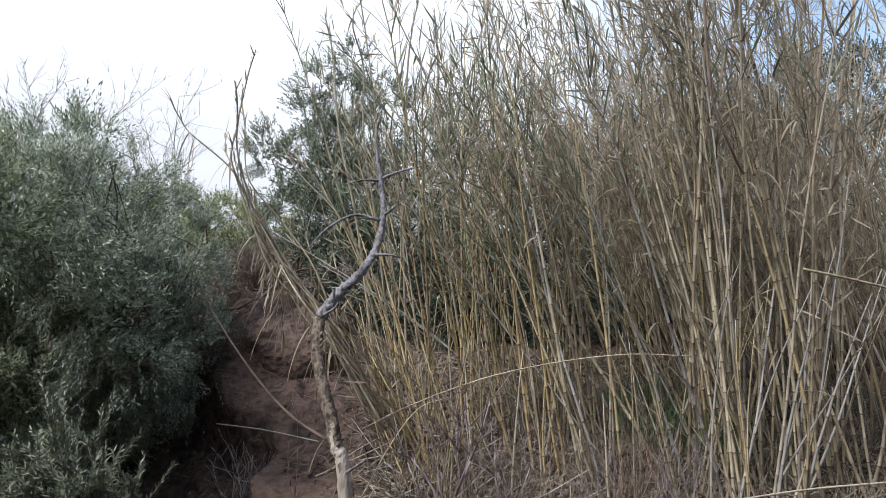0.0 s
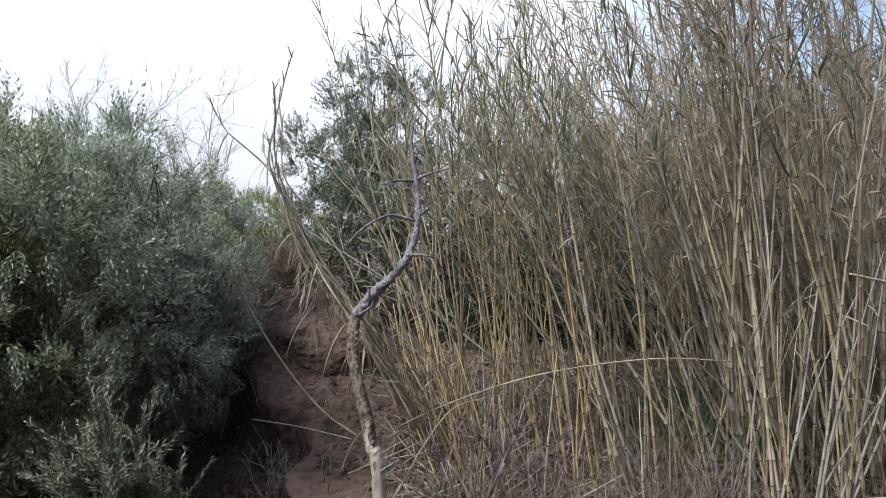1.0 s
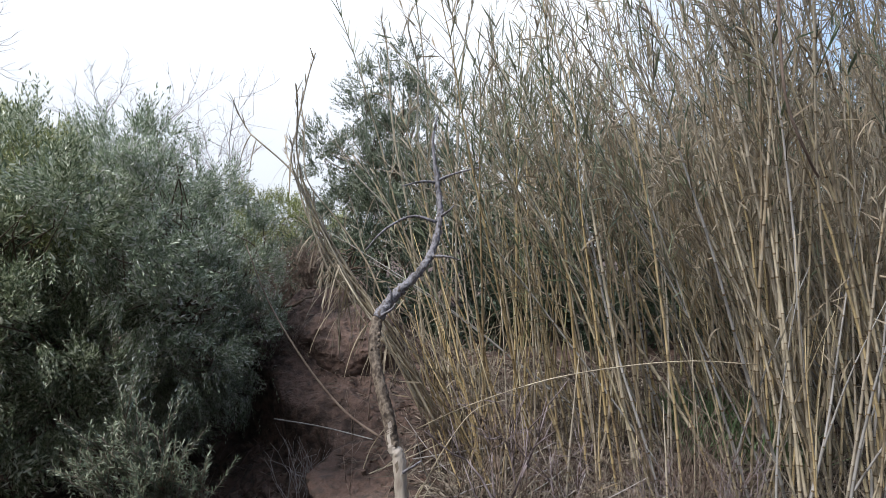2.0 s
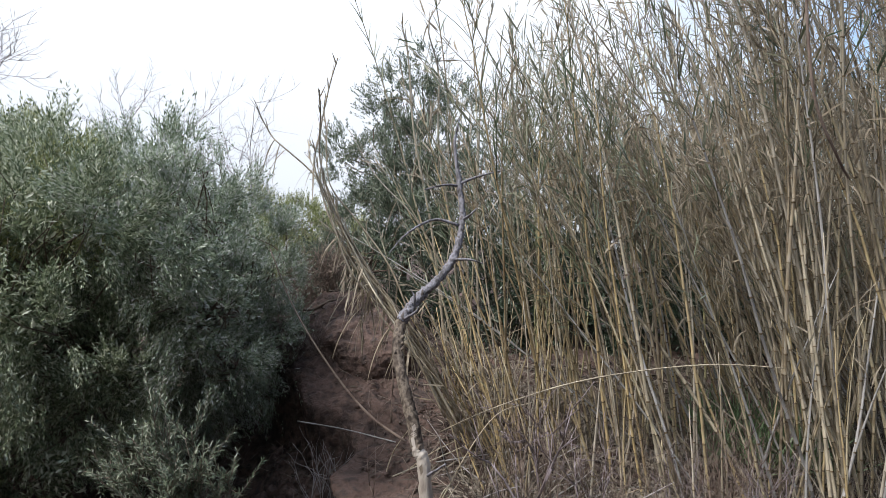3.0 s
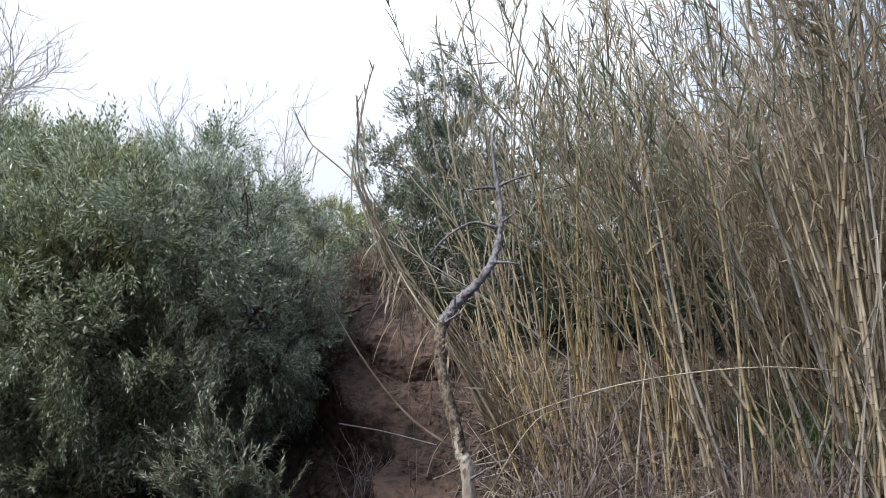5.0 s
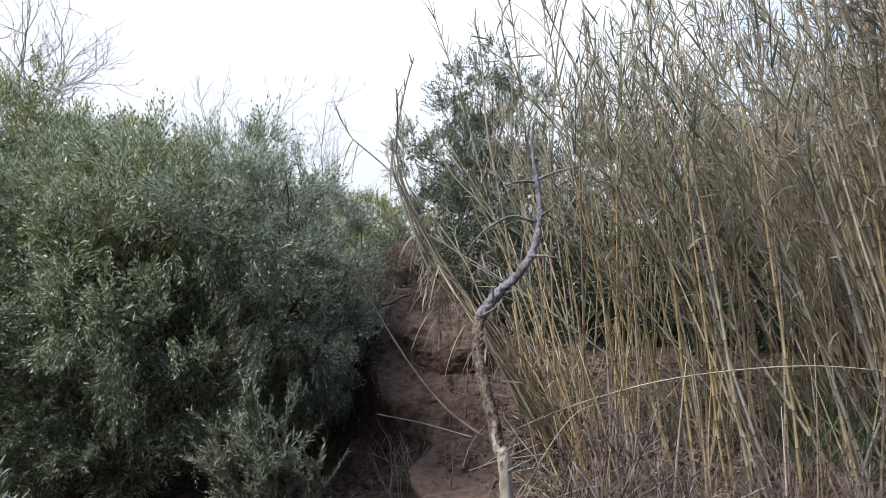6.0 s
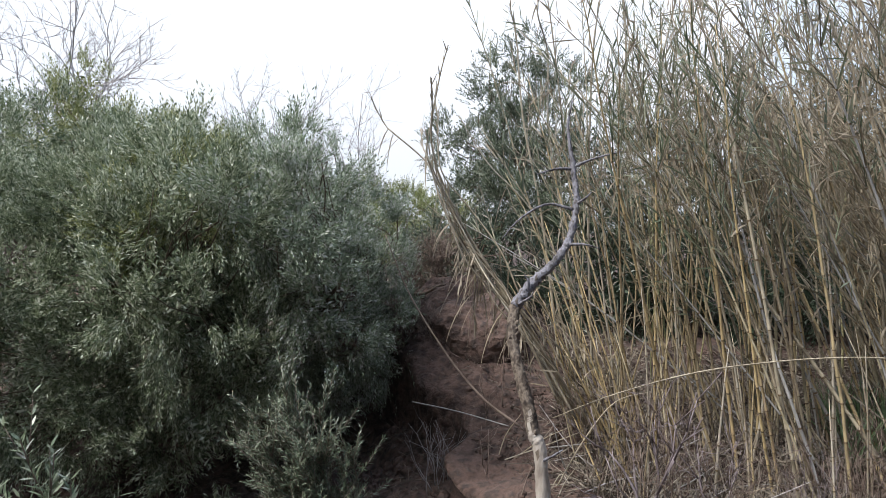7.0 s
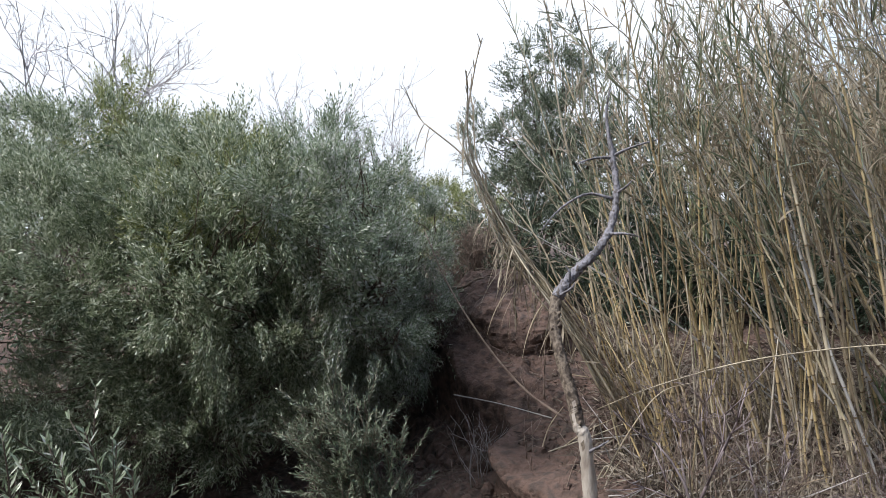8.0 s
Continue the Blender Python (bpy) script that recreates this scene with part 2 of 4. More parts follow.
def strap(base, way, length, width, droop, steps=6):
    """One long reed leaf, folded along its middle, that arches over."""
    p, d = np.array(base, float), unit(np.array(way, float))
    side = unit(np.cross(d, (0, 0, 1)) + 1e-4)
    rows = []
    for i in range(steps + 1):
        u = i / steps
        w = width * (0.55 + 0.45 * min(1, u * 5)) * (1 - u) ** 0.6 * 0.5
        fold = unit(np.cross(side, d)) * w * 0.35
        rows += [p - side * w + fold, p.copy(), p + side * w + fold]
        p = p + d * length / steps
        d = unit(d + np.array([0, 0, -droop / steps]))
    f = []
    for i in range(steps):
        a = i * 3
        f += [(a, a + 1, a + 4), (a, a + 4, a + 3), (a + 1, a + 2, a + 5), (a + 1, a + 5, a + 4)]
    return np.array(rows), np.array(f)


# ---- the ground: one sheet with a gully between two banks ----
def step(a, b, x):
    t = np.clip((x - a) / (b - a), 0, 1)
    return t * t * (3 - 2 * t)


def ground_height(x, y):
    x, y = np.asarray(x, float), np.asarray(y, float)
    bank = 0.02 + 0.47 * step(1.5, 6.0, y) + 0.5 * step(6.0, 9.0, y) * step(2.5, -1.0, x)
    bank = bank + 0.72 * np.exp(-((x + 1.45) / 0.75) ** 2 - ((y - 5.2) / 0.8) ** 2)
    edge = -0.32 - 0.74 * np.clip(y - 3.0, 0, 2.5) + 0.08 * np.sin(y * 5.1) + 0.05 * np.sin(y * 11.3 + 1)
    floor = -0.45 + 0.25 * step(2.5, 4.2, y) + 1.1 * step(5.0, 7.0, y) + 0.15 * step(-2.5, -6, x) + 0.5 * step(-6, -9, x)
    near = step(1.7, 0.3, y)
    d = edge - x
    inside = (0.2 * step(-0.25, 0.15, d) + 0.55 * step(0.05, 0.24, d) + 0.25 * step(0.35, 0.65, d)) * (1 - near)
    return bank * (1 - inside) + floor * inside


def wrinkle(x, y, z=0.0):
    return (0.10 * noise.noise((x * 1.3, y * 1.3, z)) + 0.07 * noise.noise((x * 3.7, y * 3.7, 3 + z)) + 0.035 * noise.noise((x * 9, y * 9, 7 + z))
            + 0.016 * noise.noise((x * 24, y * 24, 9 + z)))


def full_height(x, y):
    r = math.hypot(x, y - 4)
    return float(ground_height(x, y)) + wrinkle(x, y) * min(1, 12 / max(r, 1))


def spaced(lo, hi, fine, far):
    mid = np.arange(lo, hi + fine / 2, fine)
    out = [hi]
    while out[-1] < far:
        out.append(out[-1] + max(fine * 1.5, (out[-1] - hi) * 0.35))
    neg = [lo]
    while neg[-1] > -far:
        neg.append(neg[-1] - max(fine * 1.5, (lo - neg[-1]) * 0.35))
    return np.concatenate([np.array(neg[1:][::-1]), mid, np.array(out[1:])])


def build_ground():
    xs, ys = spaced(-4.5, 3.5, 0.035, 1500), spaced(1.5, 7.0, 0.035, 1500)
    X, Y = np.meshgrid(xs, ys)
    Z = ground_height(X, Y)
    for i in range(len(ys)):
        for j in range(len(xs)):
            Z[i, j] += wrinkle(xs[j], ys[i]) * min(1, 12 / max(math.hypot(xs[j], ys[i] - 4), 1))
    # the rim overhangs the gully in places
    edge = -0.32 - 0.74 * np.clip(Y - 3.0, 0, 2.5) + 0.08 * np.sin(Y * 5.1) + 0.05 * np.sin(Y * 11.3 + 1)
    rim = np.exp(-((edge - X - 0.06) / 0.10) ** 2) * step(2.6, 3.2, Y) * step(6.2, 5.4, Y)
    ragged = np.array([[0.6 + 0.9 * noise.noise((a * 2.3, b * 2.3, 1.7)) for a, b in zip(ra, rb)] for ra, rb in zip(X, Y)])
    push = np.clip(rim * ragged, 0, 1.2) * 0.24
    X, Y = X - push, Y - push * 0.7
    nx = len(xs)
    k = (np.arange(len(ys) - 1)[:, None] * nx + np.arange(nx - 1)).ravel()
    tris = np.vstack([np.c_[k, k + 1, k + nx + 1], np.c_[k, k + nx + 1, k + nx]])
    ob = new("ground", mesh_of("ground", np.c_[X.ravel(), Y.ravel(), Z.ravel()], tris, [M_EARTH]))
    return tagged(ob, "bare reddish earth ground with an eroded gully", "ground", kind="structure")


build_ground()


# ---- olive trees ----
def leafy(lobes, twigs_per_m2, leaf, mat, name, droop=0.2, pairs=8, solid=0.78):
    """Leafy shoots in clumps over rounded lobes (centre, radius, flattening), with hollows between the clumps."""
    P, D, S, L, W = [], [], [], [], []
    clumps = []
    for c, r, flat in lobes:
        c = np.asarray(c)
        for _ in range(max(6, int(4 * math.pi * r * r / 0.065))):
            d = unit(rng.normal(0, 1, 3))
            p = c + d * r * rng.uniform(solid, 1.06) * np.array([1, 1, flat])
            if r > 0.45 and noise.noise(Vector(p) * 2.1 + Vector((3.3, 1.1, 7.7))) < -0.16:
                continue
            clumps.append((p, d, rng.uniform(0.07, 0.17) * min(1.0, 0.5 + r)))
    for c, face, r in clumps:
        n = max(5, int(2 * math.pi * r * r * twigs_per_m2))
        # the shoots of one clump share a way: upright above, hanging below
        lead = unit(face * 0.8 + np.array([0, 0, 0.75 if face[2] > -0.25 else -0.5]) + rng.normal(0, 0.35, 3))
        d = unit(rng.normal(0, 1, (n, 3)) * 0.55 + face * 0.5)
        start = c + d * (r * rng.uniform(0.0, 1.0, n))[:, None]
        way = unit(lead + rng.normal(0, 0.33, (n, 3)))
        length = leaf * rng.uniform(2.2, 5.0, n)
        curl = np.array([0, 0, rng.uniform(-0.25, 0.15)]) * leaf * 3
        side = unit(np.cross(way, rng.normal(0, 1, (n, 3))))
        for k in range(pairs):
            u = (k + 1) / pairs
            pos = start + way * (length * u)[:, None] + curl * (u * u)
            if k % 2:
                out0 = np.cross(way, side)
            else:
                out0 = side
            for sgn in ((-1, 1) if k < pairs - 1 else (0,)):
                out = out0 * sgn
                P.append(pos + rng.normal(0, leaf * 0.05, (n, 3)))
                D.append(unit(way * (0.85 + 0.5 * u) + out * 0.75 + rng.normal(0, 0.14, (n, 3))))
                S.append(np.cross(way, out0) + rng.normal(0, 0.3, (n, 3)))
                L.append(leaf * rng.uniform(0.75, 1.15, n) * (1.05 - 0.35 * u))
                W.append(np.full(n, leaf * 0.18) * rng.uniform(0.8, 1.2, n))
    for c, r, flat in lobes:  # older leaves inside
        n = int(4200 * r * r * twigs_per_m2 / 230 * (0.05 / leaf))
        d = unit(rng.normal(0, 1, (n, 3))) * r * rng.uniform(0.1, 0.66, (n, 1)) * np.array([1, 1, flat])
        P.append(np.asarray(c) + d)
        D.append(rng.normal(0, 1, (n, 3)))
        S.append(rng.normal(0, 1, (n, 3)))
        L.append(leaf * rng.uniform(1.0, 1.4, n))
        W.append(leaf * rng.uniform(0.25, 0.4, n))
    P, D, S, L, W = np.vstack(P), np.vstack(D), np.vstack(S), np.concatenate(L), np.concatenate(W)
    v, f = small_leaves(P, D, S, L, W, rng.uniform(-0.3, 0.3, len(P)))
    return mesh_of(name, v, f, [mat], smooth=False)


def branch_line(a, b, n=9, wob=0.06):
    a, b = np.asarray(a, float), np.asarray(b, float)
    u = np.linspace(0, 1, n)[:, None]
    w = np.cumsum(rng.normal(0, wob, (n, 3)), 0) * np.sin(u * np.pi) * np.linalg.norm(b - a) * 0.35
    return a + (b - a) * u + w


def olive_tree(base, fork, lobes, density, leaf, mat, label, trunk_r=0.09, name="olive_tree", category="tree"):
    base = (base[0], base[1], full_height(base[0], base[1]) - 0.03)
    tree = root(name, base, label, category)
    o = np.array(base)
    line = branch_line(o, fork, 10, 0.08)
    v, f = tube(line - o, np.linspace(trunk_r * 1.3, trunk_r * 0.75, 10), 9, 0.06)
    part("trunk", mesh_of("trunk", v, f, [M_BARK]), tree, "gnarled brown bark")
    pieces = []
    for c, r, flat in lobes:
        end = np.array(fork) * 0.3 + np.array(c) * 0.7 + rng.normal(0, 0.08, 3)
        limb = branch_line(fork, end, 10, 0.12)
        v, f = tube(limb - o, np.linspace(trunk_r * 0.42, 0.005, 10), 6, 0.05)
        part("limb", mesh_of("limb", v, f, [M_BARK]), tree)
        for _ in range(int(26 * r + 5)):
            s = limb[rng.integers(4, 10)]
            e = np.array(c) + unit(rng.normal(0, 1, 3)) * r * rng.uniform(0.6, 0.9) * np.array([1, 1, flat])
            pieces.append(tube(branch_line(s, e, 6, 0.15) - o, np.linspace(0.008, 0.002, 6), 4))
    v, f = joined(pieces)
    tagged(part("branchwork", mesh_of("branchwork", v, f, [M_BARK]), tree), kind="stuff")
    me = leafy([(np.array(c) - o, r, fl) for c, r, fl in lobes], density, leaf, mat, "crown")
    tagged(part("crown", me, tree), kind="stuff")
    return tree


olive_tree((-3.0, 4.5, 0), (-3.1, 4.6, 0.5), [
    ((-4.38, 3.84, 1.76), 0.8, 1.0), ((-3.19, 3.38, 1.47), 0.7, 1.0), ((-4.00, 3.00, 1.08), 0.8, 1.0), ((-2.83, 3.48, 0.84), 0.55, 1.0),
    ((-3.97, 3.20, 0.45), 0.34, 1.1), ((-3.25, 3.42, 0.15), 0.27, 1.5), ((-5.88, 3.12, 1.44), 0.85, 1.0), ((-5.56, 3.19, 0.13), 0.75, 1.0), ((-4.53, 3.10, -0.01), 0.3, 1.1), ((-3.43, 4.31, 0.04), 0.5, 0.8), ((-3.93, 3.92, -0.40), 0.55, 0.8), ((-5.18, 3.73, -0.10), 0.7, 0.8),
    ((-4.29, 3.78, 2.24), 0.3, 1.2), ((-3.54, 3.81, 1.99), 0.4, 1.0), ((-3.23, 4.01, 1.90), 0.4, 0.9), ((-5.24, 3.78, 2.08), 0.52, 0.9), ((-3.20, 3.79, 1.25), 0.6, 1.0),
    ((-3.61, 3.10, 1.30), 0.40, 1.0), ((-3.22, 3.10, 0.81), 0.36, 1.0), ((-3.51, 3.00, 0.47), 0.36, 1.0), ((-2.64, 2.95, 1.20), 0.38, 1.0), ((-3.02, 3.10, 0.33), 0.33, 1.1), ((-2.32, 3.35, 0.81), 0.30, 1.0), ((-2.57, 3.20, 0.30), 0.28, 1.2), ((-3.32, 3.30, 1.78), 0.36, 1.0), ((-2.35, 2.90, 1.75), 0.36, 1.0)],
    225, 0.043, M_OLIVE, "large olive tree with dense grey-green leaves in the gully", 0.085)
olive_tree((-2.2, 5.2, 0), (-2.2, 5.2, 0.6), [
    ((-2.44, 4.06, 1.78), 0.42, 1.1), ((-2.47, 4.14, 1.22), 0.55, 1.1), ((-2.03, 4.59, 0.86), 0.34, 1.0), ((-2.36, 4.37, 0.83), 0.44, 0.9), ((-2.17, 4.56, 1.42), 0.42, 1.0),
    ((-2.41, 4.09, 2.21), 0.13, 2.0), ((-2.67, 4.10, 2.01), 0.28, 1.0), ((-2.21, 4.35, 1.87), 0.3, 1.0), ((-2.86, 4.52, 0.61), 0.42, 0.9), ((-3.02, 5.18, -0.01), 0.5, 0.7), ((-2.59, 5.43, 0.17), 0.4, 0.8), ((-3.60, 5.09, -0.08), 0.5, 0.8), ((-2.15, 4.75, 0.55), 0.42, 1.0), ((-2.35, 4.9, 1.1), 0.5, 1.0), ((-2.5, 4.6, 0.35), 0.42, 0.9), ((-2.26, 3.60, 1.75), 0.32, 1.0), ((-2.08, 4.00, 1.28), 0.35, 1.0), ((-1.93, 4.50, 0.71), 0.30, 1.0), ((-2.11, 3.70, 1.14), 0.30, 1.0), ((-2.02, 3.05, 1.62), 0.33, 1.0), ((-1.98, 3.20, 1.90), 0.22, 1.0), ((-1.91, 3.20, 1.97), 0.09, 2.0), ((-1.82, 3.30, 1.28), 0.30, 1.0), ((-1.85, 3.45, 0.95), 0.26, 1.0)],
    225, 0.042, M_OLIVE_BLUE, "darker olive tree beside the gully bank", 0.06)
# lit tops of the olive, built as a separate tree in the warm leaf colour
olive_tree((-3.9, 5.3, 0), (-3.9, 5.3, 0.8), [
    ((-4.13, 4.15, 2.15), 0.36, 1.1), ((-3.95, 4.42, 2.19), 0.38, 0.9), ((-3.69, 4.71, 2.12), 0.36, 0.9), ((-4.79, 4.26, 2.58), 0.2, 1.4), ((-4.62, 4.20, 2.38), 0.34, 1.0), ((-4.71, 4.40, 2.81), 0.24, 1.2), ((-2.96, 3.60, 1.92), 0.32, 1.0), ((-3.3, 3.9, 2.02), 0.3, 1.0), ((-2.75, 3.30, 1.74), 0.30, 1.0), ((-2.9, 3.1, 1.6), 0.28, 1.0)],
    200, 0.042, M_OLIVE_WARM, "separate olive tree coloured as the crown's warm-lit tops", 0.06)
olive_tree((-1.2, 6.9, 0), (-1.1, 6.9, 1.7), [
    ((-0.91, 6.80, 3.35), 0.3, 1.3), ((-1.36, 6.80, 3.22), 0.25, 1.0), ((-1.17, 6.80, 2.84), 0.45, 1.0), ((-1.86, 6.80, 2.58), 0.28, 0.9), ((-1.50, 6.60, 2.18), 0.5, 1.0), ((-0.60, 6.80, 2.46), 0.75, 1.0), ((-1.38, 6.60, 1.57), 0.7, 0.9), ((-0.89, 6.60, 1.57), 0.7, 0.8)],
    140, 0.052, M_OLIVE_DARK, "dark green tree standing behind the reeds", 0.05, "evergreen_tree")
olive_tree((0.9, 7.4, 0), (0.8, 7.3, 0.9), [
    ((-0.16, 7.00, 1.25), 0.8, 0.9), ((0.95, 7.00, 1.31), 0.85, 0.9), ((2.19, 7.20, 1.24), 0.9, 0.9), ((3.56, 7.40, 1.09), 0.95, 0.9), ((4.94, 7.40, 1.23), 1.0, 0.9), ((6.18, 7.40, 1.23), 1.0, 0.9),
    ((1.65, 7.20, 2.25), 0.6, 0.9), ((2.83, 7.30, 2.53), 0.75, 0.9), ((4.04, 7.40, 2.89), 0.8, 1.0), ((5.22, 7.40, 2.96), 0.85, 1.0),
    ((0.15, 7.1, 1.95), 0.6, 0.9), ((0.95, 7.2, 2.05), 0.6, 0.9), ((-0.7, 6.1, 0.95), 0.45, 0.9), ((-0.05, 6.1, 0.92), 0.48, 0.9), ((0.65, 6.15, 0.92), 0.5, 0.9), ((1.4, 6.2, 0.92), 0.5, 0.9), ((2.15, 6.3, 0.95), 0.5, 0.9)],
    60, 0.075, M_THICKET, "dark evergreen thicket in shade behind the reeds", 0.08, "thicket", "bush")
olive_tree((-4.0, 11.0, 0), (-3.9, 11.0, 1.4), [
    ((-4.64, 10.61, 1.93), 0.7, 0.8), ((-3.77, 10.37, 1.74), 0.65, 0.9), ((-5.26, 10.40, 1.63), 0.9, 0.9), ((-3.00, 10.61, 1.36), 0.9, 0.9), ((-4.07, 10.24, 1.08), 0.8, 0.8), ((-3.49, 10.43, 0.86), 0.8, 0.8)],
    110, 0.065, M_OLIVE_WARM, "distant yellowish-green tree catching the light", 0.12, "far_tree")
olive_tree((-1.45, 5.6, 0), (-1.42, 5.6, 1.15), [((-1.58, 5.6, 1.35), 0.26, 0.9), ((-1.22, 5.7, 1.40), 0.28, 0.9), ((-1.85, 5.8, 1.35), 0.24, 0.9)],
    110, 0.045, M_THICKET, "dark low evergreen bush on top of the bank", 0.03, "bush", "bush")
olive_tree((-8.0, 9.0, 0), (-8.0, 9.0, 1.2), [
    ((-8.75, 7.14, 1.91), 1.3, 0.9), ((-6.98, 7.72, 1.68), 1.2, 0.9), ((-5.39, 8.24, 1.46), 1.1, 0.9), ((-10.60, 6.53, 1.97), 1.5, 0.9)],
    26, 0.10, M_OLIVE, "far olive trees behind the nearer crowns", 0.12, "far_tree")


# unseen trees added behind the view to block low light from that side
olive_tree((-2.5, -3.2, 0), (-2.4, -3.2, 1.2), [((-3.6, -3.0, 2.4), 1.2, 1.0), ((-2.2, -3.4, 3.2), 1.2, 1.0), ((-0.9, -3.4, 2.4), 1.1, 1.0), ((-2.4, -2.7, 1.2), 1.0, 0.9), ((-4.2, -2.4, 1.2), 1.1, 0.9), ((-3.2, -2.6, 3.9), 1.2, 0.9), ((-1.1, -2.7, 0.9), 0.9, 0.9), ((-1.7, -2.6, 4.6), 1.2, 0.9)],
    60, 0.12, M_OLIVE, "unseen olive tree added to block light from behind", 0.13)
olive_tree((1.6, -3.4, 0), (1.6, -3.4, 1.2), [((0.6, -3.2, 2.3), 1.2, 1.0), ((1.9, -3.6, 3.2), 1.2, 1.0), ((3.2, -3.2, 2.3), 1.2, 1.0), ((1.8, -2.7, 1.2), 1.0, 0.9), ((0.3, -2.7, 1.0), 1.0, 0.9), ((0.3, -2.6, 4.4), 1.3, 0.9), ((3.2, -2.4, 1.1), 1.0, 0.9), ((2.0, -2.6, 4.5), 1.2, 0.9)],
    60, 0.12, M_OLIVE, "unseen olive tree added to block light from behind", 0.13)
# added out of view at the left, to shade the gully and lower olive
olive_tree((-5.6, -0.6, 0), (-5.6, -0.6, 1.2), [((-5.8, 0.2, 2.2), 1.2, 1.0), ((-5.4, -1.4, 2.8), 1.2, 1.0), ((-5.2, -0.4, 1.3), 1.0, 0.9), ((-5.0, -1.6, 1.0), 0.9, 0.9), ((-6.2, 1.3, 2.6), 1.1, 0.9), ((-6.4, 0.2, 3.2), 1.1, 0.9)],
    60, 0.12, M_OLIVE, "unseen olive tree added to block light from behind", 0.13)


# ---- bare trees and shrubs ----
def twiggy(start, way, length, radius, depth, r, out, spread=0.5, kids=3, sides=4):
    """Forking bare branches, gathered into out as tubes."""
    n = 5 if depth > 1 else 3
    p, d, line = np.array(start, float), unit(way), []
    for i in range(n):
        line.append(p.copy())
        d = unit(d + r.normal(0, 0.12, 3) + np.array([0, 0, 0.05]))
        p = p + d * length / (n - 1)
    line = np.array(line)
    out.append(tube(line, np.linspace(radius, radius * 0.5, n), sides))
    if depth > 0:
        for k in range(kids):
            j = r.integers(1, n) if k else n - 1
            twiggy(line[j], d + r.normal(0, spread, 3), length * r.uniform(0.5, 0.8), radius * 0.62, depth - 1, r, out, spread, kids, 3)


def bare_tree(name, base, height, radius, depth, mat, label, category, seed, stems=1, spread=0.5, kids=3, lean=(0, 0), group=""):
    r = np.random.default_rng(seed)
    base = (base[0], base[1], full_height(base[0], base[1]) - 0.02)
    ob = root(name, base, label, category, group)
    for s in range(stems):
        out = []
        a = (0, 0, 0) if stems == 1 else (r.normal(0, 0.04), r.normal(0, 0.04), 0)
        twiggy(a, np.array([lean[0], lean[1], 1]) + r.normal(0, 0.12 + 0.1 * (stems > 1), 3) * [1, 1, 0], height * 0.45 * r.uniform(0.75, 1.1), radius, depth, r, out, spread, kids, 5)
        v, f = out[0]
        part("stem", mesh_of("stem", v, f, [mat]), ob)
        if len(out) > 1:
            v, f = joined(out[1:])
            tagged(part("branchwork", mesh_of("branchwork", v, f, [mat]), ob), kind="stuff")
    return ob


# ---- reeds ----
def culm(length, radius, lean, bow, sides=7, seed=0, pitch=(0.085, 0.145)):
    """A bent jointed cane: its line, radii, verts, triangles and slots."""
    r = np.random.default_rng(seed)
    nodes, z = [], 0.05
    while z < length - 0.12:
        nodes.append(z)
        z += r.uniform(*pitch) * (1 + 0.5 * z / length)
    zs = [0.0]
    for q in nodes:
        zs += [q - 0.0045, q - 0.001, q + 0.004]
    zs = np.array(zs + [length])
    mark = np.zeros(len(zs))
    mark[2:-1:3] = 1
    u = zs / length
    # each joint turns the cane a little
    turn = np.repeat(np.r_[0, np.cumsum(r.normal(0, 0.026, len(nodes)))], 3)[:len(zs) - 1]
    kink = np.r_[0, np.cumsum(turn * np.diff(zs))]
    turn_y = np.repeat(np.r_[0, np.cumsum(r.normal(0, 0.018, len(nodes)))], 3)[:len(zs) - 1]
    kink_y = np.r_[0, np.cumsum(turn_y * np.diff(zs))]
    x = lean[0] * zs + bow[0] * u ** 2.2 * length + kink
    y = lean[1] * zs + bow[1] * u ** 2.2 * length + kink_y
    line = np.c_[x, y, zs * math.sqrt(max(0.2, 1 - lean[0] ** 2 * 0.6 - lean[1] ** 2 * 0.6)) - (abs(bow[0]) + abs(bow[1])) * 0.25 * u ** 3 * length]
    rad = radius * (1 - 0.78 * u ** 1.5) * (1 + 0.17 * mark)
    v, f = tube(line, rad, sides)
    n = len(zs)
    ringed = np.zeros(n - 1, int)
    for k in range(1, n - 1):
        if mark[k] > 0:
            ringed[k - 1] = 1
            if r.random() < 0.5:
                ringed[k] = 1
    slots = np.concatenate([np.repeat(ringed, sides), np.repeat(ringed, sides), np.zeros(2 * sides, int)])
    return line, rad, v, f, slots


def side_shoot(start, way, length, r, leaves=9):
    """A thin branch of a reed with small narrow leaves."""
    d = unit(way)
    end = np.array(start) + d * length + np.array([0, 0, 0.1 * length])
    mid = (np.array(start) + end) / 2 + np.array([0, 0, -0.04 * length])
    line = np.array([start, mid, end])
    a = tube(line, [0.0026, 0.0019, 0.0009], 3)
    u = np.linspace(0.2, 1, leaves)
    pos = np.array(start) + (end - np.array(start)) * u[:, None]
    ways = d + r.normal(0, 0.5, (leaves, 3)) + np.array([0, 0, 0.05])
    b = blades(pos, ways, r.normal(0, 1, (leaves, 3)), r.uniform(0.06, 0.16, leaves), r.uniform(0.005, 0.010, leaves), r.uniform(-0.4, 0.9, leaves))
    return joined([a, b])


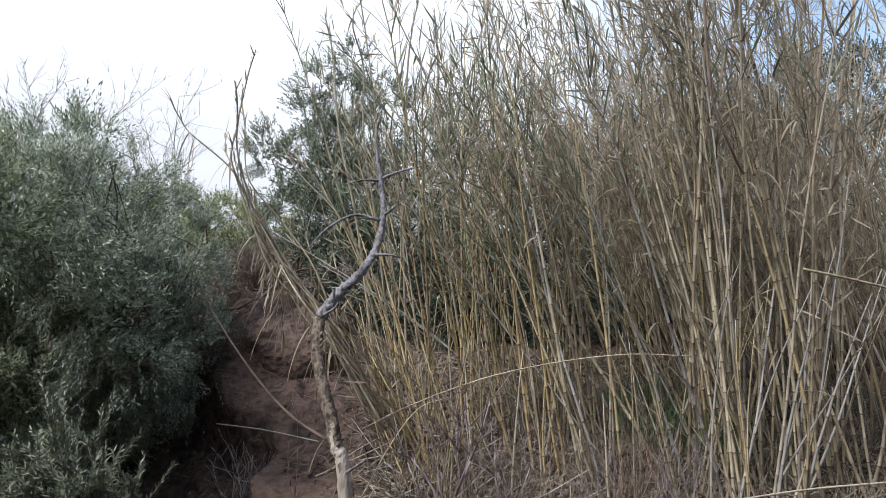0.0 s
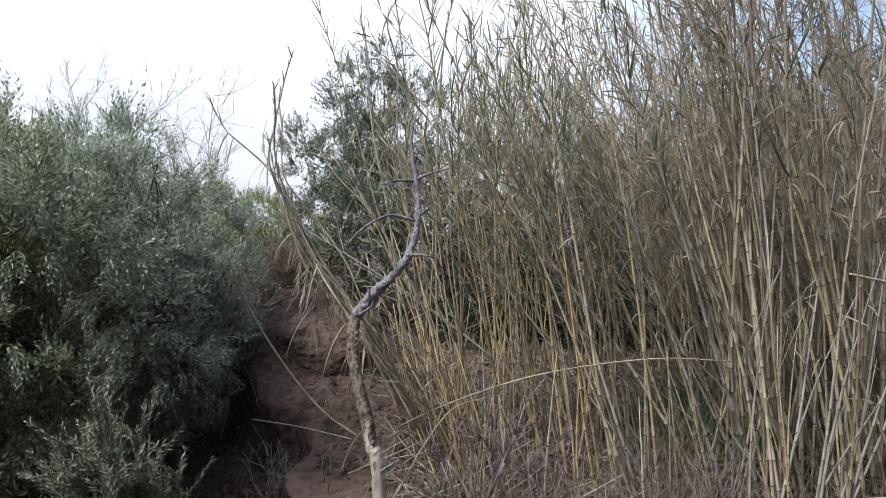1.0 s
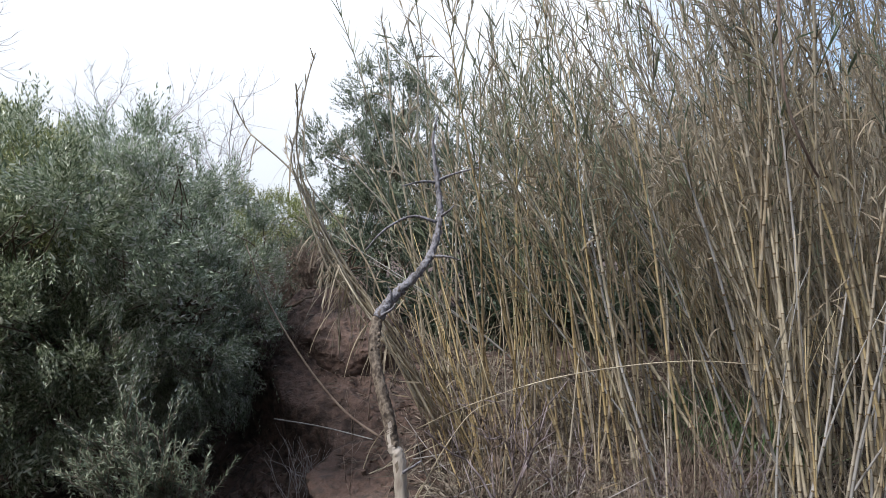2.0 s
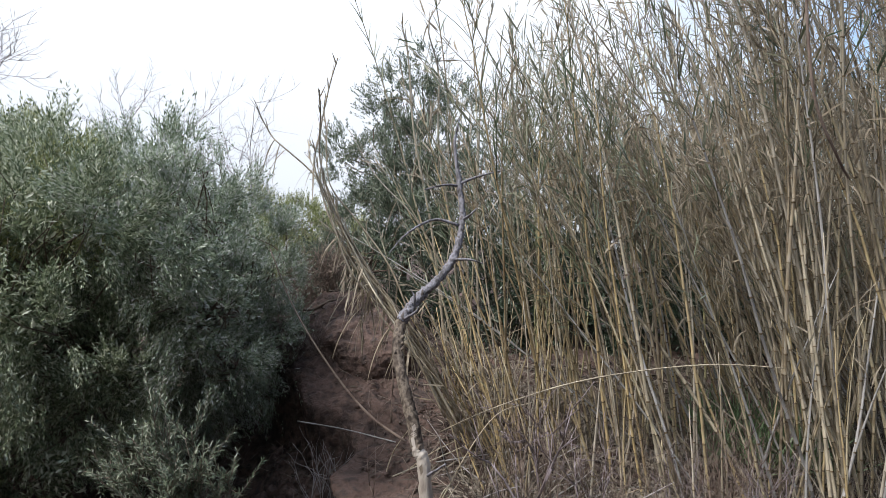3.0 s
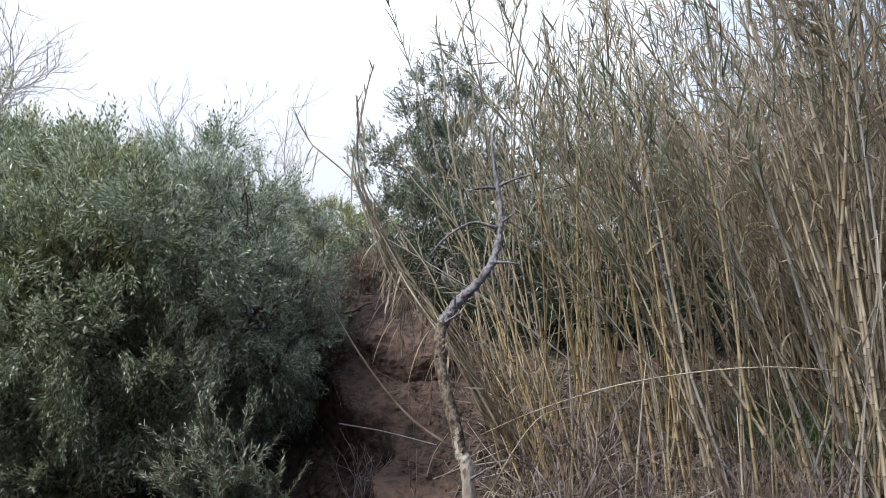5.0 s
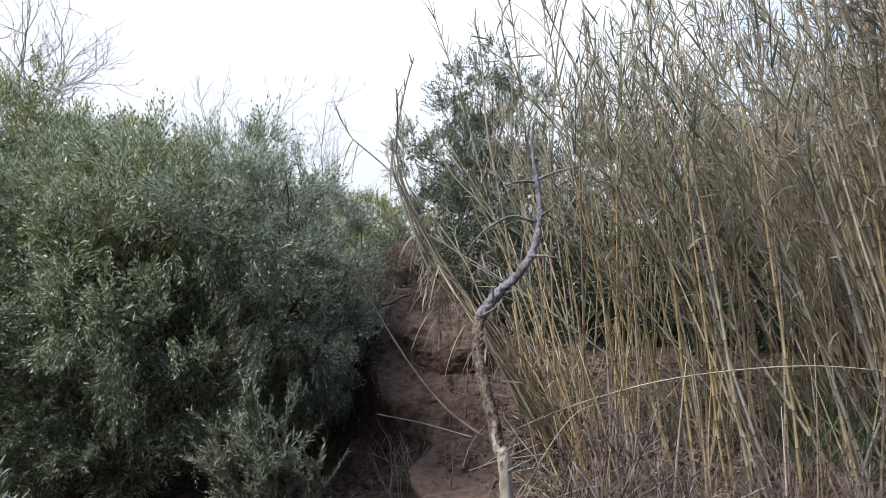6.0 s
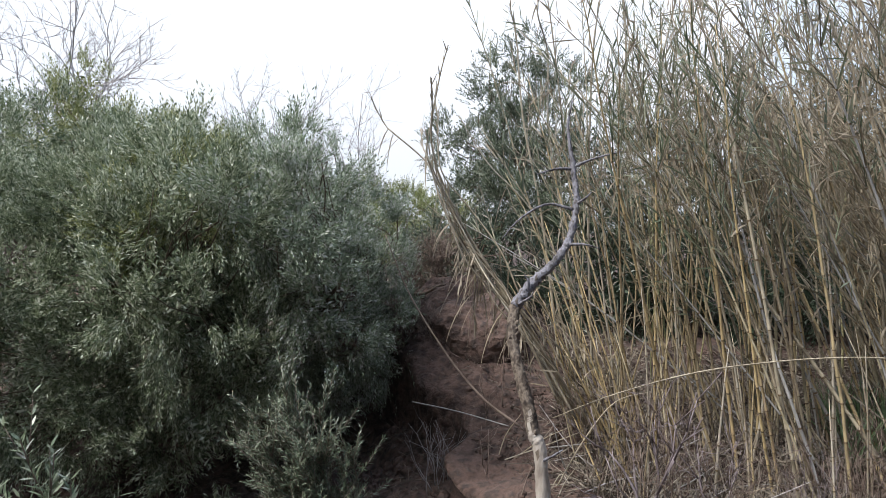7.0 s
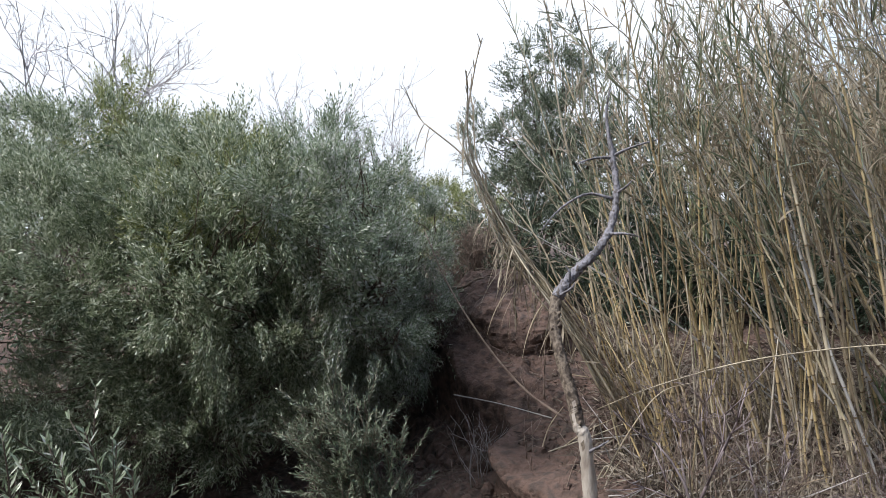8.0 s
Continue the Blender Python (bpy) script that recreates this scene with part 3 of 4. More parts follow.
def reed_model(k, length, radius, lean, bow, leaves, green, mat, low=0.45, shoots=6, tuft=True, label="tall dry cane with long narrow leaves"):
    """One reed with its cane, alternate leaves, side shoots and leafy tip."""
    ob = root("giant_reed", (0, 0, 0), label, "reed", "reed stand")
    line, rad, v, f, slots = culm(length, radius, lean, bow, 7, 100 + k)
    part("culm", mesh_of("culm", v, f, [mat, M_NODE], slots), ob, "jointed straw-coloured cane")
    r = np.random.default_rng(500 + k)
    plane = r.uniform(0, math.pi)
    for i in range(leaves + shoots):
        u = low + (0.96 - low) * ((i + r.uniform(0.1, 0.9)) / leaves if i < leaves else r.random())
        j = min(len(line) - 2, int(u * len(line)))
        t = unit(line[j + 1] - line[j])
        a = plane + math.pi * (i % 2) + r.normal(0, 0.5)
        out = np.array([math.cos(a), math.sin(a), 0])
        fresh = r.random() < green
        mat_leaf = M_GREEN_LEAF if fresh else M_DRY_LEAF
        if i < leaves:
            way = unit(t * (r.uniform(1.0, 2.0) if fresh else r.uniform(0.2, 1.4)) + out)
            v, f = strap(line[j], way, r.uniform(0.15, 0.32), r.uniform(0.008, 0.016), r.uniform(0.3, 1.3) if fresh else r.uniform(0.9, 3.2))
            part("leaf", mesh_of("leaf", v, f, [mat_leaf]), ob)
        else:
            way = unit(t * r.uniform(1.0, 2.2) + np.array([math.cos(a), math.sin(a), 0]))
            v, f = side_shoot(line[j], way, r.uniform(0.2, 0.5), r)
            part("side_shoot", mesh_of("side_shoot", v, f, [mat_leaf]), ob)
    if tuft:  # the two-ranked leaves of the tip
        pieces = []
        n = 11
        for i in range(n):
            u = 0.80 + 0.19 * i / (n - 1)
            j = min(len(line) - 2, int(u * len(line)))
            t = unit(line[j + 1] - line[j])
            a = plane + math.pi * (i % 2) + r.normal(0, 0.25)
            spread = 0.75 - 0.5 * i / n
            p = line[j] + (line[j + 1] - line[j]) * r.random()
            pieces.append(strap(p, unit(t + np.array([math.cos(a), math.sin(a), 0]) * spread), r.uniform(0.13, 0.24) * (1.1 - 0.4 * i / n), r.uniform(0.006, 0.011), r.uniform(0.0, 0.7), 4))
        v, f = joined(pieces)
        tagged(part("leafy_tip", mesh_of("leafy_tip", v, f, [M_GREEN_LEAF if r.random() < green + 0.2 else M_DRY_LEAF]), ob), kind="stuff")
    return ob


def reed_patch(models, count, box, spread, seed, size=(0.85, 1.15), sink=0.04):
    """Reeds on the ground inside a box of the plan (x, y and skew), gathered in loose clumps, copies of the models."""
    r = np.random.default_rng(seed)
    used = set()
    hearts = [(r.uniform(box[0], box[1]), r.uniform(box[2], box[3])) for _ in range(max(3, count // 7))]
    for k in range(count):
        if r.random() < 0.6:
            h = hearts[r.integers(0, len(hearts))]
            x = min(max(h[0] + r.normal(0, 0.12), box[0]), box[1])
            y = min(max(h[1] + r.normal(0, 0.07), box[2]), box[3])
        else:
            x, y = r.uniform(box[0], box[1]), r.uniform(box[2], box[3])
        x += box[4] * (y - box[2])
        m = pose(x, y, full_height(x, y) - sink, r.normal(0, spread), r.normal(0, spread), r.uniform(-25, 25))
        src = models[k % len(models)]
        if k < len(models) and src.name not in used:
            used.add(src.name)
            src.matrix_basis = m
            ob = src
        else:
            ob = copy_thing(src, m)
        s = r.uniform(*size)
        ob.scale = (s, s, s)


def models(k0, n, length, radius, lean, bow, leaves, green, mats, low=0.45, shoots=6, loose_lean=0.10, tuft=True, label="tall dry cane with long narrow leaves"):
    r = np.random.default_rng(k0)
    out = []
    for k in range(n):
        ln = (r.normal(lean[0], loose_lean), r.normal(lean[1], 0.07))
        out.append(reed_model(k0 + k, r.uniform(*length), r.uniform(*radius), ln, (r.normal(bow[0], 0.03), r.normal(bow[1], 0.03)), leaves, green, mats[k % len(mats)], low, shoots, tuft, label))
    return out


near_right = models(10, 10, (3.0, 4.3), (0.0056, 0.0092), (-0.11, 0.02), (-0.07, 0.03), 4, 0.12, [M_CULM, M_CULM, M_CULM, M_CULM_YELLOW], 0.48, 7, 0.10, label="thick tall dry cane with curled leaves")
reed_patch(near_right, 66, (1.2, 2.2, 2.95, 3.9, 0.4), 6, 1)
middle = models(30, 10, (2.2, 3.2), (0.0058, 0.0095), (-0.24, 0.03), (-0.05, 0.03), 3, 0.3, [M_CULM, M_CULM_YELLOW, M_CULM, M_CULM_PALE], 0.55, 5, 0.08, label="dry cane leaning over with narrow leaves")
reed_patch(middle, 46, (0.62, 1.75, 3.1, 4.3, 0.1), 7, 2)
golden = models(50, 10, (1.8, 2.7), (0.0052, 0.0085), (-0.09, 0.03), (-0.05, 0.03), 3, 0.45, [M_CULM_YELLOW, M_CULM_YELLOW, M_CULM_GOLD, M_CULM], 0.64, 4, 0.06, label="golden upright cane with greyish leaves")
reed_patch(golden, 54, (-0.12, 0.85, 3.3, 4.3, 0.0), 6, 3)
front_gold = models(120, 8, (0.7, 1.35), (0.005, 0.008), (-0.26, 0.02), (-0.03, 0.02), 1, 0.2, [M_CULM_GOLD, M_CULM_GOLD, M_CULM_YELLOW], 0.6, 1, 0.13, False, label="short golden cane leaning out over the bank")
reed_patch(front_gold, 22, (-0.36, 0.15, 3.2, 3.9, 0.0), 4, 7)
grove = models(140, 10, (2.5, 3.5), (0.0055, 0.0085), (-0.04, 0.0), (-0.02, 0.0), 4, 0.7, [M_CULM_YELLOW, M_CULM, M_CULM_GREEN], 0.5, 2, 0.06, label="tall slender reed with grey-green leaves")
reed_patch(grove, 32, (-0.55, 1.9, 4.6, 5.9, 0.0), 4, 8)
pale = models(70, 4, (1.2, 2.0), (0.006, 0.0085), (0.20, 0.02), (0.02, 0.02), 1, 0.0, [M_CULM_PALE], 0.5, 1, 0.16, False, "bleached bare cane leaning across the others")
reed_patch(pale, 11, (1.05, 1.8, 2.85, 3.4, 0.0), 8, 4)
stubs = models(100, 8, (0.5, 1.4), (0.005, 0.0085), (-0.08, 0.0), (-0.02, 0.0), 0, 0.0, [M_CULM, M_CULM_YELLOW, M_CULM], 0.6, 0, 0.18, False)
for ob in stubs:
    ob.name = "broken_cane"
    tagged(ob, "short broken dry cane standing in the stand", "reed", "broken canes")
reed_patch(stubs, 46, (-0.3, 2.2, 2.85, 3.9, 0.0), 9, 6)
slant = models(80, 6, (1.6, 2.8), (0.0045, 0.008), (-0.55, 0.0), (-0.1, 0.0), 3, 0.1, [M_CULM, M_CULM_PALE], 0.5, 4, label="dry cane fallen half over in the stand")
reed_patch(slant, 26, (0.9, 2.8, 3.3, 4.4, 0.0), 12, 5)


def far_reeds(name, count, box, lean, spread, length, seed, label, leaves=6, shoots=8):
    """Reeds deeper in the stand, past counting, in one mesh."""
    r = np.random.default_rng(seed)
    canes, straps = [], []
    for k in range(count):
        x, y = r.uniform(box[0], box[1]), r.uniform(box[2], box[3])
        g = full_height(x, y)
        h = r.uniform(*length)
        a, b = r.normal(lean[0], spread), r.normal(lean[1], spread * 0.6)
        u = np.linspace(0, 1, 9)[:, None]
        d = unit(np.array([a, b, 1.0]))
        bow = np.array([r.normal(-0.03, 0.06), r.normal(0, 0.06), -0.03])
        line = np.array([x, y, g - 0.03]) + d * h * u + bow * h * u ** 2.3
        canes.append(tube(line, (r.uniform(0.006, 0.012) * (1 - 0.7 * u[:, 0])), 4))
        for i in range(leaves + shoots):
            j = r.integers(2, 8)
            t = unit(line[j + 1] - line[j])
            q = r.uniform(0, 2 * math.pi)
            out = np.array([math.cos(q), math.sin(q), 0])
            base = line[j] + (line[j + 1] - line[j]) * r.random()
            if i < leaves:
                straps.append(strap(base, unit(t * r.uniform(0.4, 1.6) + out), r.uniform(0.15, 0.32), r.uniform(0.009, 0.018), r.uniform(0.4, 2.6), 3))
            else:
                straps.append(side_shoot(base, unit(t * r.uniform(1.0, 2.4) + out), r.uniform(0.2, 0.6), r, 7))
        for _ in range(5):
            straps.append(strap(line[-1] - 0.25 * r.random() * d, unit(line[-1] - line[-2] + r.normal(0, 0.10, 3)), r.uniform(0.15, 0.32), r.uniform(0.010, 0.018), r.uniform(0, 0.8), 3))
    va, fa = joined(canes)
    vb, fb = joined(straps)
    me = mesh_of(name, np.vstack([va, vb]), np.vstack([fa, fb + len(va)]), [M_FAR_CULM, M_FAR_LEAF], np.r_[np.zeros(len(fa), int), np.ones(len(fb), int)])
    return tagged(new(name, me), label, "reed", "reed stand", "stuff")


far_reeds("reed_thicket", 330, (1.9, 5.2, 4.7, 6.4), (-0.40, 0.0), 0.22, (1.8, 3.0), 21, "dense tangle of leaning dry reeds deeper in the stand", 4, 4)
far_reeds("reed_thicket", 60, (1.5, 2.6, 3.7, 4.7), (-0.22, 0.0), 0.16, (1.8, 2.8), 25, "leaning dry canes filling the middle of the stand", 3, 4)
# added beyond the right edge of view, to shade the near canes
far_reeds("reed_thicket", 300, (2.6, 5.2, -1.0, 3.0), (-0.05, 0.0), 0.12, (3.0, 4.4), 24, "upright dry reeds added right of the view for shade", 4, 4)
far_reeds("reed_thicket", 120, (1.9, 4.6, 3.7, 5.6), (-0.18, 0.0), 0.13, (2.3, 3.7), 23, "upright dry reeds packed at the stand's far side", 4, 4)


def bent_reed(points, radius, seed, hang=4, label="bent cane with a dry feathery tip over the gully", plume=16):
    """A reed bowed out of the stand, with a leafy tip and hanging leaves."""
    r = np.random.default_rng(seed)
    o = np.array(points[0])
    ob = root("giant_reed", o, label, "reed", "bent reeds")
    pts = np.array(points) + r.normal(0, 0.02, (len(points), 3)) * np.array([0.5, 2.0, 0.5])
    line = curve_through(pts, 40) - o
    v, f = tube(line, np.linspace(radius, radius * 0.4, 40), 6, 0.03)
    part("culm", mesh_of("culm", v, f, [M_CULM]), ob)
    pieces = []
    for i in range(plume):
        j = 38 - int(9 * (i / max(1, plume)) ** 0.8)
        t = unit(line[min(39, j + 1)] - line[j - 1])
        pieces.append(strap(line[j], unit(t + r.normal(0, 0.24, 3)), r.uniform(0.06, 0.13), r.uniform(0.007, 0.013), r.uniform(0, 0.5), 4))
    if pieces:
        v, f = joined(pieces)
        tagged(part("plume", mesh_of("plume", v, f, [M_DRY_LEAF]), ob), kind="stuff")
    for i in range(hang):
        j = r.integers(8, 34)
        v, f = strap(line[j], (r.normal(-0.1, 0.3), r.normal(0, 0.3), -0.5), r.uniform(0.14, 0.36), r.uniform(0.009, 0.018), 1.5)
        part("leaf", mesh_of("leaf", v, f, [M_DRY_LEAF]), ob)
    return ob


# the bundle that bows out over the gully
bent_reed([(-0.30, 3.50, 0.45), (-0.54, 3.45, 0.88), (-0.70, 3.44, 1.11), (-0.92, 3.43, 1.36), (-1.06, 3.42, 1.63), (-1.17, 3.42, 1.90), (-1.18, 3.41, 2.03), (-1.17, 3.41, 2.22), (-1.11, 3.40, 2.42)], 0.009, 1, 6)
bent_reed([(-0.28, 3.55, 0.43), (-0.51, 3.50, 0.84), (-0.69, 3.50, 1.13), (-0.90, 3.50, 1.40), (-1.04, 3.50, 1.63), (-1.16, 3.50, 1.93), (-1.18, 3.50, 2.14), (-1.14, 3.50, 2.47), (-1.08, 3.50, 2.64)], 0.009, 2, 6, plume=11)
bent_reed([(-0.34, 3.45, 0.50), (-0.59, 3.45, 0.95), (-0.77, 3.46, 1.27), (-0.99, 3.46, 1.53), (-1.13, 3.47, 1.83), (-1.22, 3.47, 1.97), (-1.43, 3.48, 2.14), (-1.50, 3.49, 2.20), (-1.55, 3.49, 2.29), (-1.57, 3.50, 2.37)], 0.008, 3, 5, plume=10)
bent_reed([(-0.42, 3.40, 0.60), (-0.63, 3.40, 0.99), (-0.76, 3.40, 1.19), (-0.92, 3.40, 1.43), (-1.06, 3.40, 1.71), (-1.17, 3.40, 1.93), (-1.20, 3.40, 2.05), (-1.22, 3.40, 2.15)], 0.007, 4, 5, plume=8)
bent_reed([(-0.25, 3.60, 0.42), (-0.49, 3.60, 0.86), (-0.64, 3.60, 1.12), (-0.80, 3.60, 1.43), (-0.97, 3.60, 1.67), (-1.11, 3.60, 1.88), (-1.16, 3.60, 2.01), (-1.18, 3.60, 2.22), (-1.21, 3.60, 2.41)], 0.007, 5, 4)
bent_reed([(0.02, 3.70, 0.42), (-0.22, 3.70, 0.90), (-0.43, 3.70, 1.32), (-0.64, 3.70, 1.71), (-0.88, 3.70, 1.98), (-1.09, 3.70, 2.26)], 0.006, 6, 1, "thin straight cane leaning across the gully", 3)
bent_reed([(-0.40, 3.40, 0.60), (-0.61, 3.40, 1.02), (-0.73, 3.39, 1.21), (-0.89, 3.38, 1.40), (-0.99, 3.36, 1.48), (-1.00, 3.35, 1.28)], 0.006, 8, 6)
bent_reed([(-0.38, 3.50, 0.55), (-0.60, 3.50, 0.94), (-0.74, 3.49, 1.14), (-0.88, 3.48, 1.33), (-0.98, 3.46, 1.43), (-1.00, 3.45, 1.19)], 0.006, 9, 6)
bent_reed([(-0.45, 3.45, 0.66), (-0.65, 3.45, 1.01), (-0.77, 3.44, 1.24), (-0.88, 3.42, 1.32), (-0.90, 3.41, 1.14), (-0.89, 3.40, 1.01)], 0.006, 10, 5)
for k in range(9):
    r = np.random.default_rng(900 + k)
    reach, high = r.uniform(0.55, 1.0), r.uniform(-0.05, 0.05)
    way = [(-0.34, 3.5, 0.5), (-0.57, 3.47, 0.92), (-0.74, 3.46, 1.17), (-0.93, 3.45, 1.42), (-1.05, 3.44, 1.66), (-1.16, 3.43, 1.92), (-1.18, 3.42, 2.10)]
    pts = [(x + r.normal(0, 0.015), y + r.normal(0, 0.05), z + high) for x, y, z in way[:3 + int(reach * 4.2)]]
    bent_reed(pts, r.uniform(0.005, 0.009), 40 + k, 5, "dry cane in a bundle bowed over the gully", 7)
# tall single tips above the stand
TALL = "tall slender reed rising above the stand"
bent_reed([(-0.49, 4.40, 0.54), (-0.62, 4.40, 1.62), (-0.74, 4.40, 2.36), (-0.81, 4.40, 2.91), (-0.84, 4.40, 3.19)], 0.010, 20, 3, TALL)
bent_reed([(-0.37, 4.40, 0.55), (-0.49, 4.40, 1.62), (-0.56, 4.40, 2.28), (-0.59, 4.40, 2.82), (-0.63, 4.40, 3.11), (-0.58, 4.40, 3.38)], 0.010, 21, 8, TALL)
bent_reed([(-0.25, 4.50, 0.53), (-0.29, 4.50, 1.62), (-0.29, 4.50, 2.54), (-0.24, 4.50, 3.00), (-0.21, 4.50, 3.34)], 0.010, 22, 5, TALL, 20)
bent_reed([(0.17, 4.50, 0.54), (0.04, 4.50, 1.62), (-0.04, 4.50, 2.54), (-0.05, 4.50, 3.00), (-0.06, 4.50, 3.25)], 0.010, 23, 8, TALL, 20)
bent_reed([(0.33, 4.50, 0.54), (0.27, 4.50, 1.62), (0.19, 4.50, 2.53), (0.27, 4.50, 2.99), (0.33, 4.50, 3.27)], 0.010, 24, 5, TALL, 20)


# ---- the dead tree ----
def stem(name, parent, points, radii, mat, label="", sides=8, uneven=0.05, n=26, origin=(0, 0, 0)):
    line = curve_through(points, n)
    r = np.interp(np.linspace(0, 1, n), np.linspace(0, 1, len(radii)), radii)
    v, f = tube(line - np.array(origin), r, sides, uneven)
    return part(name, mesh_of(name, v, f, [mat]), parent, label)


def dead_tree():
    base = np.array([-0.42, 2.72, 0.0])
    base[2] = full_height(base[0], base[1]) - 0.05
    t = root("dead_tree", base, "slender dead tree with a crooked grey trunk", "tree")
    low = [tuple(base), (-0.45, 2.76, 0.45), (-0.49, 2.78, 0.60), (-0.52, 2.81, 0.72), (-0.56, 2.85, 0.84), (-0.61, 2.92, 1.01), (-0.61, 3.00, 1.16)]
    line = curve_through(low, 90)
    radii = np.interp(np.linspace(0, 1, 90), np.linspace(0, 1, 7), [0.041, 0.032, 0.030, 0.031, 0.029, 0.027, 0.029])
    v, f = tube(line - base, radii, 12, 0.06)
    mid = v[f].mean(1)
    bare_to = 0.60 - base[2] + np.array([0.22 * noise.noise((p[0] * 30, p[1] * 30, p[2] * 6)) for p in mid])
    part("trunk", mesh_of("trunk", v, f, [M_DEAD_LOW, M_DEAD_BARE], (mid[:, 2] < bare_to).astype(int)), t, "peeling brown bark over pale bare wood")
    r = np.random.default_rng(9)
    for k in range(12):  # loose bark plates and burrs
        u = r.random()
        c = line[30 + int(u * 58)]
        a = r.uniform(0, 6.28)
        d = np.array([math.cos(a), math.sin(a), r.normal(0, 0.3)])
        v, f = tube(np.array([c + d * 0.016, c + d * 0.028, c + d * 0.034 + np.array([0, 0, 0.012])]) - base, [0.013, 0.009, 0.002], 6, 0.25)
        part("bark_flake", mesh_of("bark_flake", v, f, [M_DEAD_LOW]), t)
    up = [(-0.61, 3.00, 1.16), (-0.53, 3.05, 1.27), (-0.42, 3.10, 1.38), (-0.35, 3.17, 1.50), (-0.32, 3.25, 1.68), (-0.34, 3.30, 1.88), (-0.37, 3.35, 2.10), (-0.35, 3.40, 2.26)]
    stem("trunk", t, up, [0.031, 0.024, 0.021, 0.019, 0.017, 0.014, 0.008, 0.004], M_DEAD, "rough blue-grey bark", 10, 0.15, 90, base)
    for pts in ([(-0.34, 3.30, 1.88), (-0.24, 3.30, 1.92), (-0.09, 3.25, 1.95)], [(-0.36, 3.15, 1.47), (-0.27, 3.10, 1.47), (-0.20, 3.10, 1.45)],
                [(-0.34, 3.30, 1.87), (-0.42, 3.25, 1.87), (-0.52, 3.20, 1.84)], [(-0.33, 3.24, 1.65), (-0.47, 3.20, 1.68), (-0.60, 3.10, 1.60), (-0.69, 3.10, 1.50)],
                [(-0.32, 3.25, 1.68), (-0.27, 3.20, 1.71), (-0.24, 3.20, 1.74)], [(-0.61, 3.00, 1.16), (-0.53, 2.95, 1.21), (-0.51, 2.95, 1.24)],
                [(-0.46, 2.76, 0.47), (-0.39, 2.70, 0.53), (-0.35, 2.70, 0.56)], [(-0.55, 3.03, 1.21), (-0.54, 3.00, 1.28), (-0.56, 3.00, 1.32)]):
        stem("branch", t, pts, [0.009, 0.006, 0.003], M_DEAD, "", 6, 0.08, 12, base)


dead_tree()


# ---- loose canes and sticks ----
def loose(name, points, radii, mat, label, category, group="", n=22, sides=6):
    o = points[0]
    line = curve_through(points, n)
    r = np.interp(np.linspace(0, 1, n), np.linspace(0, 1, len(radii)), radii)
    v, f = tube(line - np.array(o), r, sides, 0.03)
    ob = new(name, mesh_of(name, v, f, [mat]))
    ob.matrix_basis = Matrix.Translation(o)
    return tagged(ob, label, category, group)


loose("fallen_cane", [(-1.40, 3.75, 0.42), (-1.07, 3.65, 0.41), (-0.72, 3.50, 0.39)], [0.0042, 0.0036], M_CULM_PALE, "pale broken cane lying across the gully", "cane")
loose("dry_stalk", [(-1.45, 3.40, 1.52), (-1.29, 3.35, 1.19), (-1.06, 3.30, 0.86), (-0.83, 3.25, 0.62), (-0.61, 3.20, 0.49)], [0.003, 0.006, 0.008], M_TWIG, "long thin dry stalk leaning over the gully", "stick")
loose("bent_cane", [(-0.44, 3.30, 0.52), (-0.16, 3.20, 0.68), (0.22, 3.15, 0.83), (0.58, 3.10, 0.92), (0.93, 3.05, 0.97), (1.23, 3.00, 0.97)], [0.003, 0.004, 0.0035, 0.0025], M_CULM, "thin cane bent sideways through the stand", "cane")
loose("bent_cane", [(1.63, 2.75, 1.41), (1.80, 2.70, 1.37), (2.05, 2.70, 1.31)], [0.006, 0.006], M_CULM, "pale broken cane caught across upright reeds", "cane")
loose("near_twig", [(1.03, 2.40, 2.62), (1.04, 2.40, 2.35), (1.07, 2.40, 2.08), (1.18, 2.45, 1.87), (1.24, 2.50, 1.81)], [0.006, 0.006, 0.005], M_TWIG, "dark crooked twig hanging among the reeds", "twig")
loose("pale_stick", [(-0.39, 2.90, 0.31), (-0.26, 2.95, 0.54), (-0.12, 3.00, 0.71), (0.05, 3.05, 0.76)], [0.004, 0.0032, 0.002], M_CULM, "pale dry stick arching beside the dead tree", "stick")
loose("fallen_cane", [(1.32, 2.75, 0.36), (1.69, 2.80, 0.39), (2.17, 2.85, 0.41)], [0.005, 0.005], M_CULM, "pale cane lying at the foot of the reeds", "cane")

stick_rng = np.random.default_rng(71)
for k in range(44):
    x, y = stick_rng.uniform(-0.85, 0.4), stick_rng.uniform(2.9, 3.7)
    a, n = stick_rng.normal(0.5, 1.2), stick_rng.uniform(0.25, 0.8)
    lift = stick_rng.uniform(0.1, 0.7) * n
    z = full_height(x, y) - 0.01
    tip = (x + math.cos(a) * n * 0.8, y + math.sin(a) * n * 0.3, z + lift)
    tip = (tip[0], tip[1], max(tip[2], full_height(tip[0], tip[1]) + 0.02))
    mid = tuple((p + q) / 2 + stick_rng.normal(0, 0.02) for p, q in zip((x, y, z), tip))
    loose("dry_stick", [(x, y, z), mid, tip], [0.0045, 0.0035, 0.0018], (M_CULM, M_GREY_TWIG, M_CULM_PALE)[k % 3], "thin pale dry stick lying across the bank", "stick", "dry sticks")
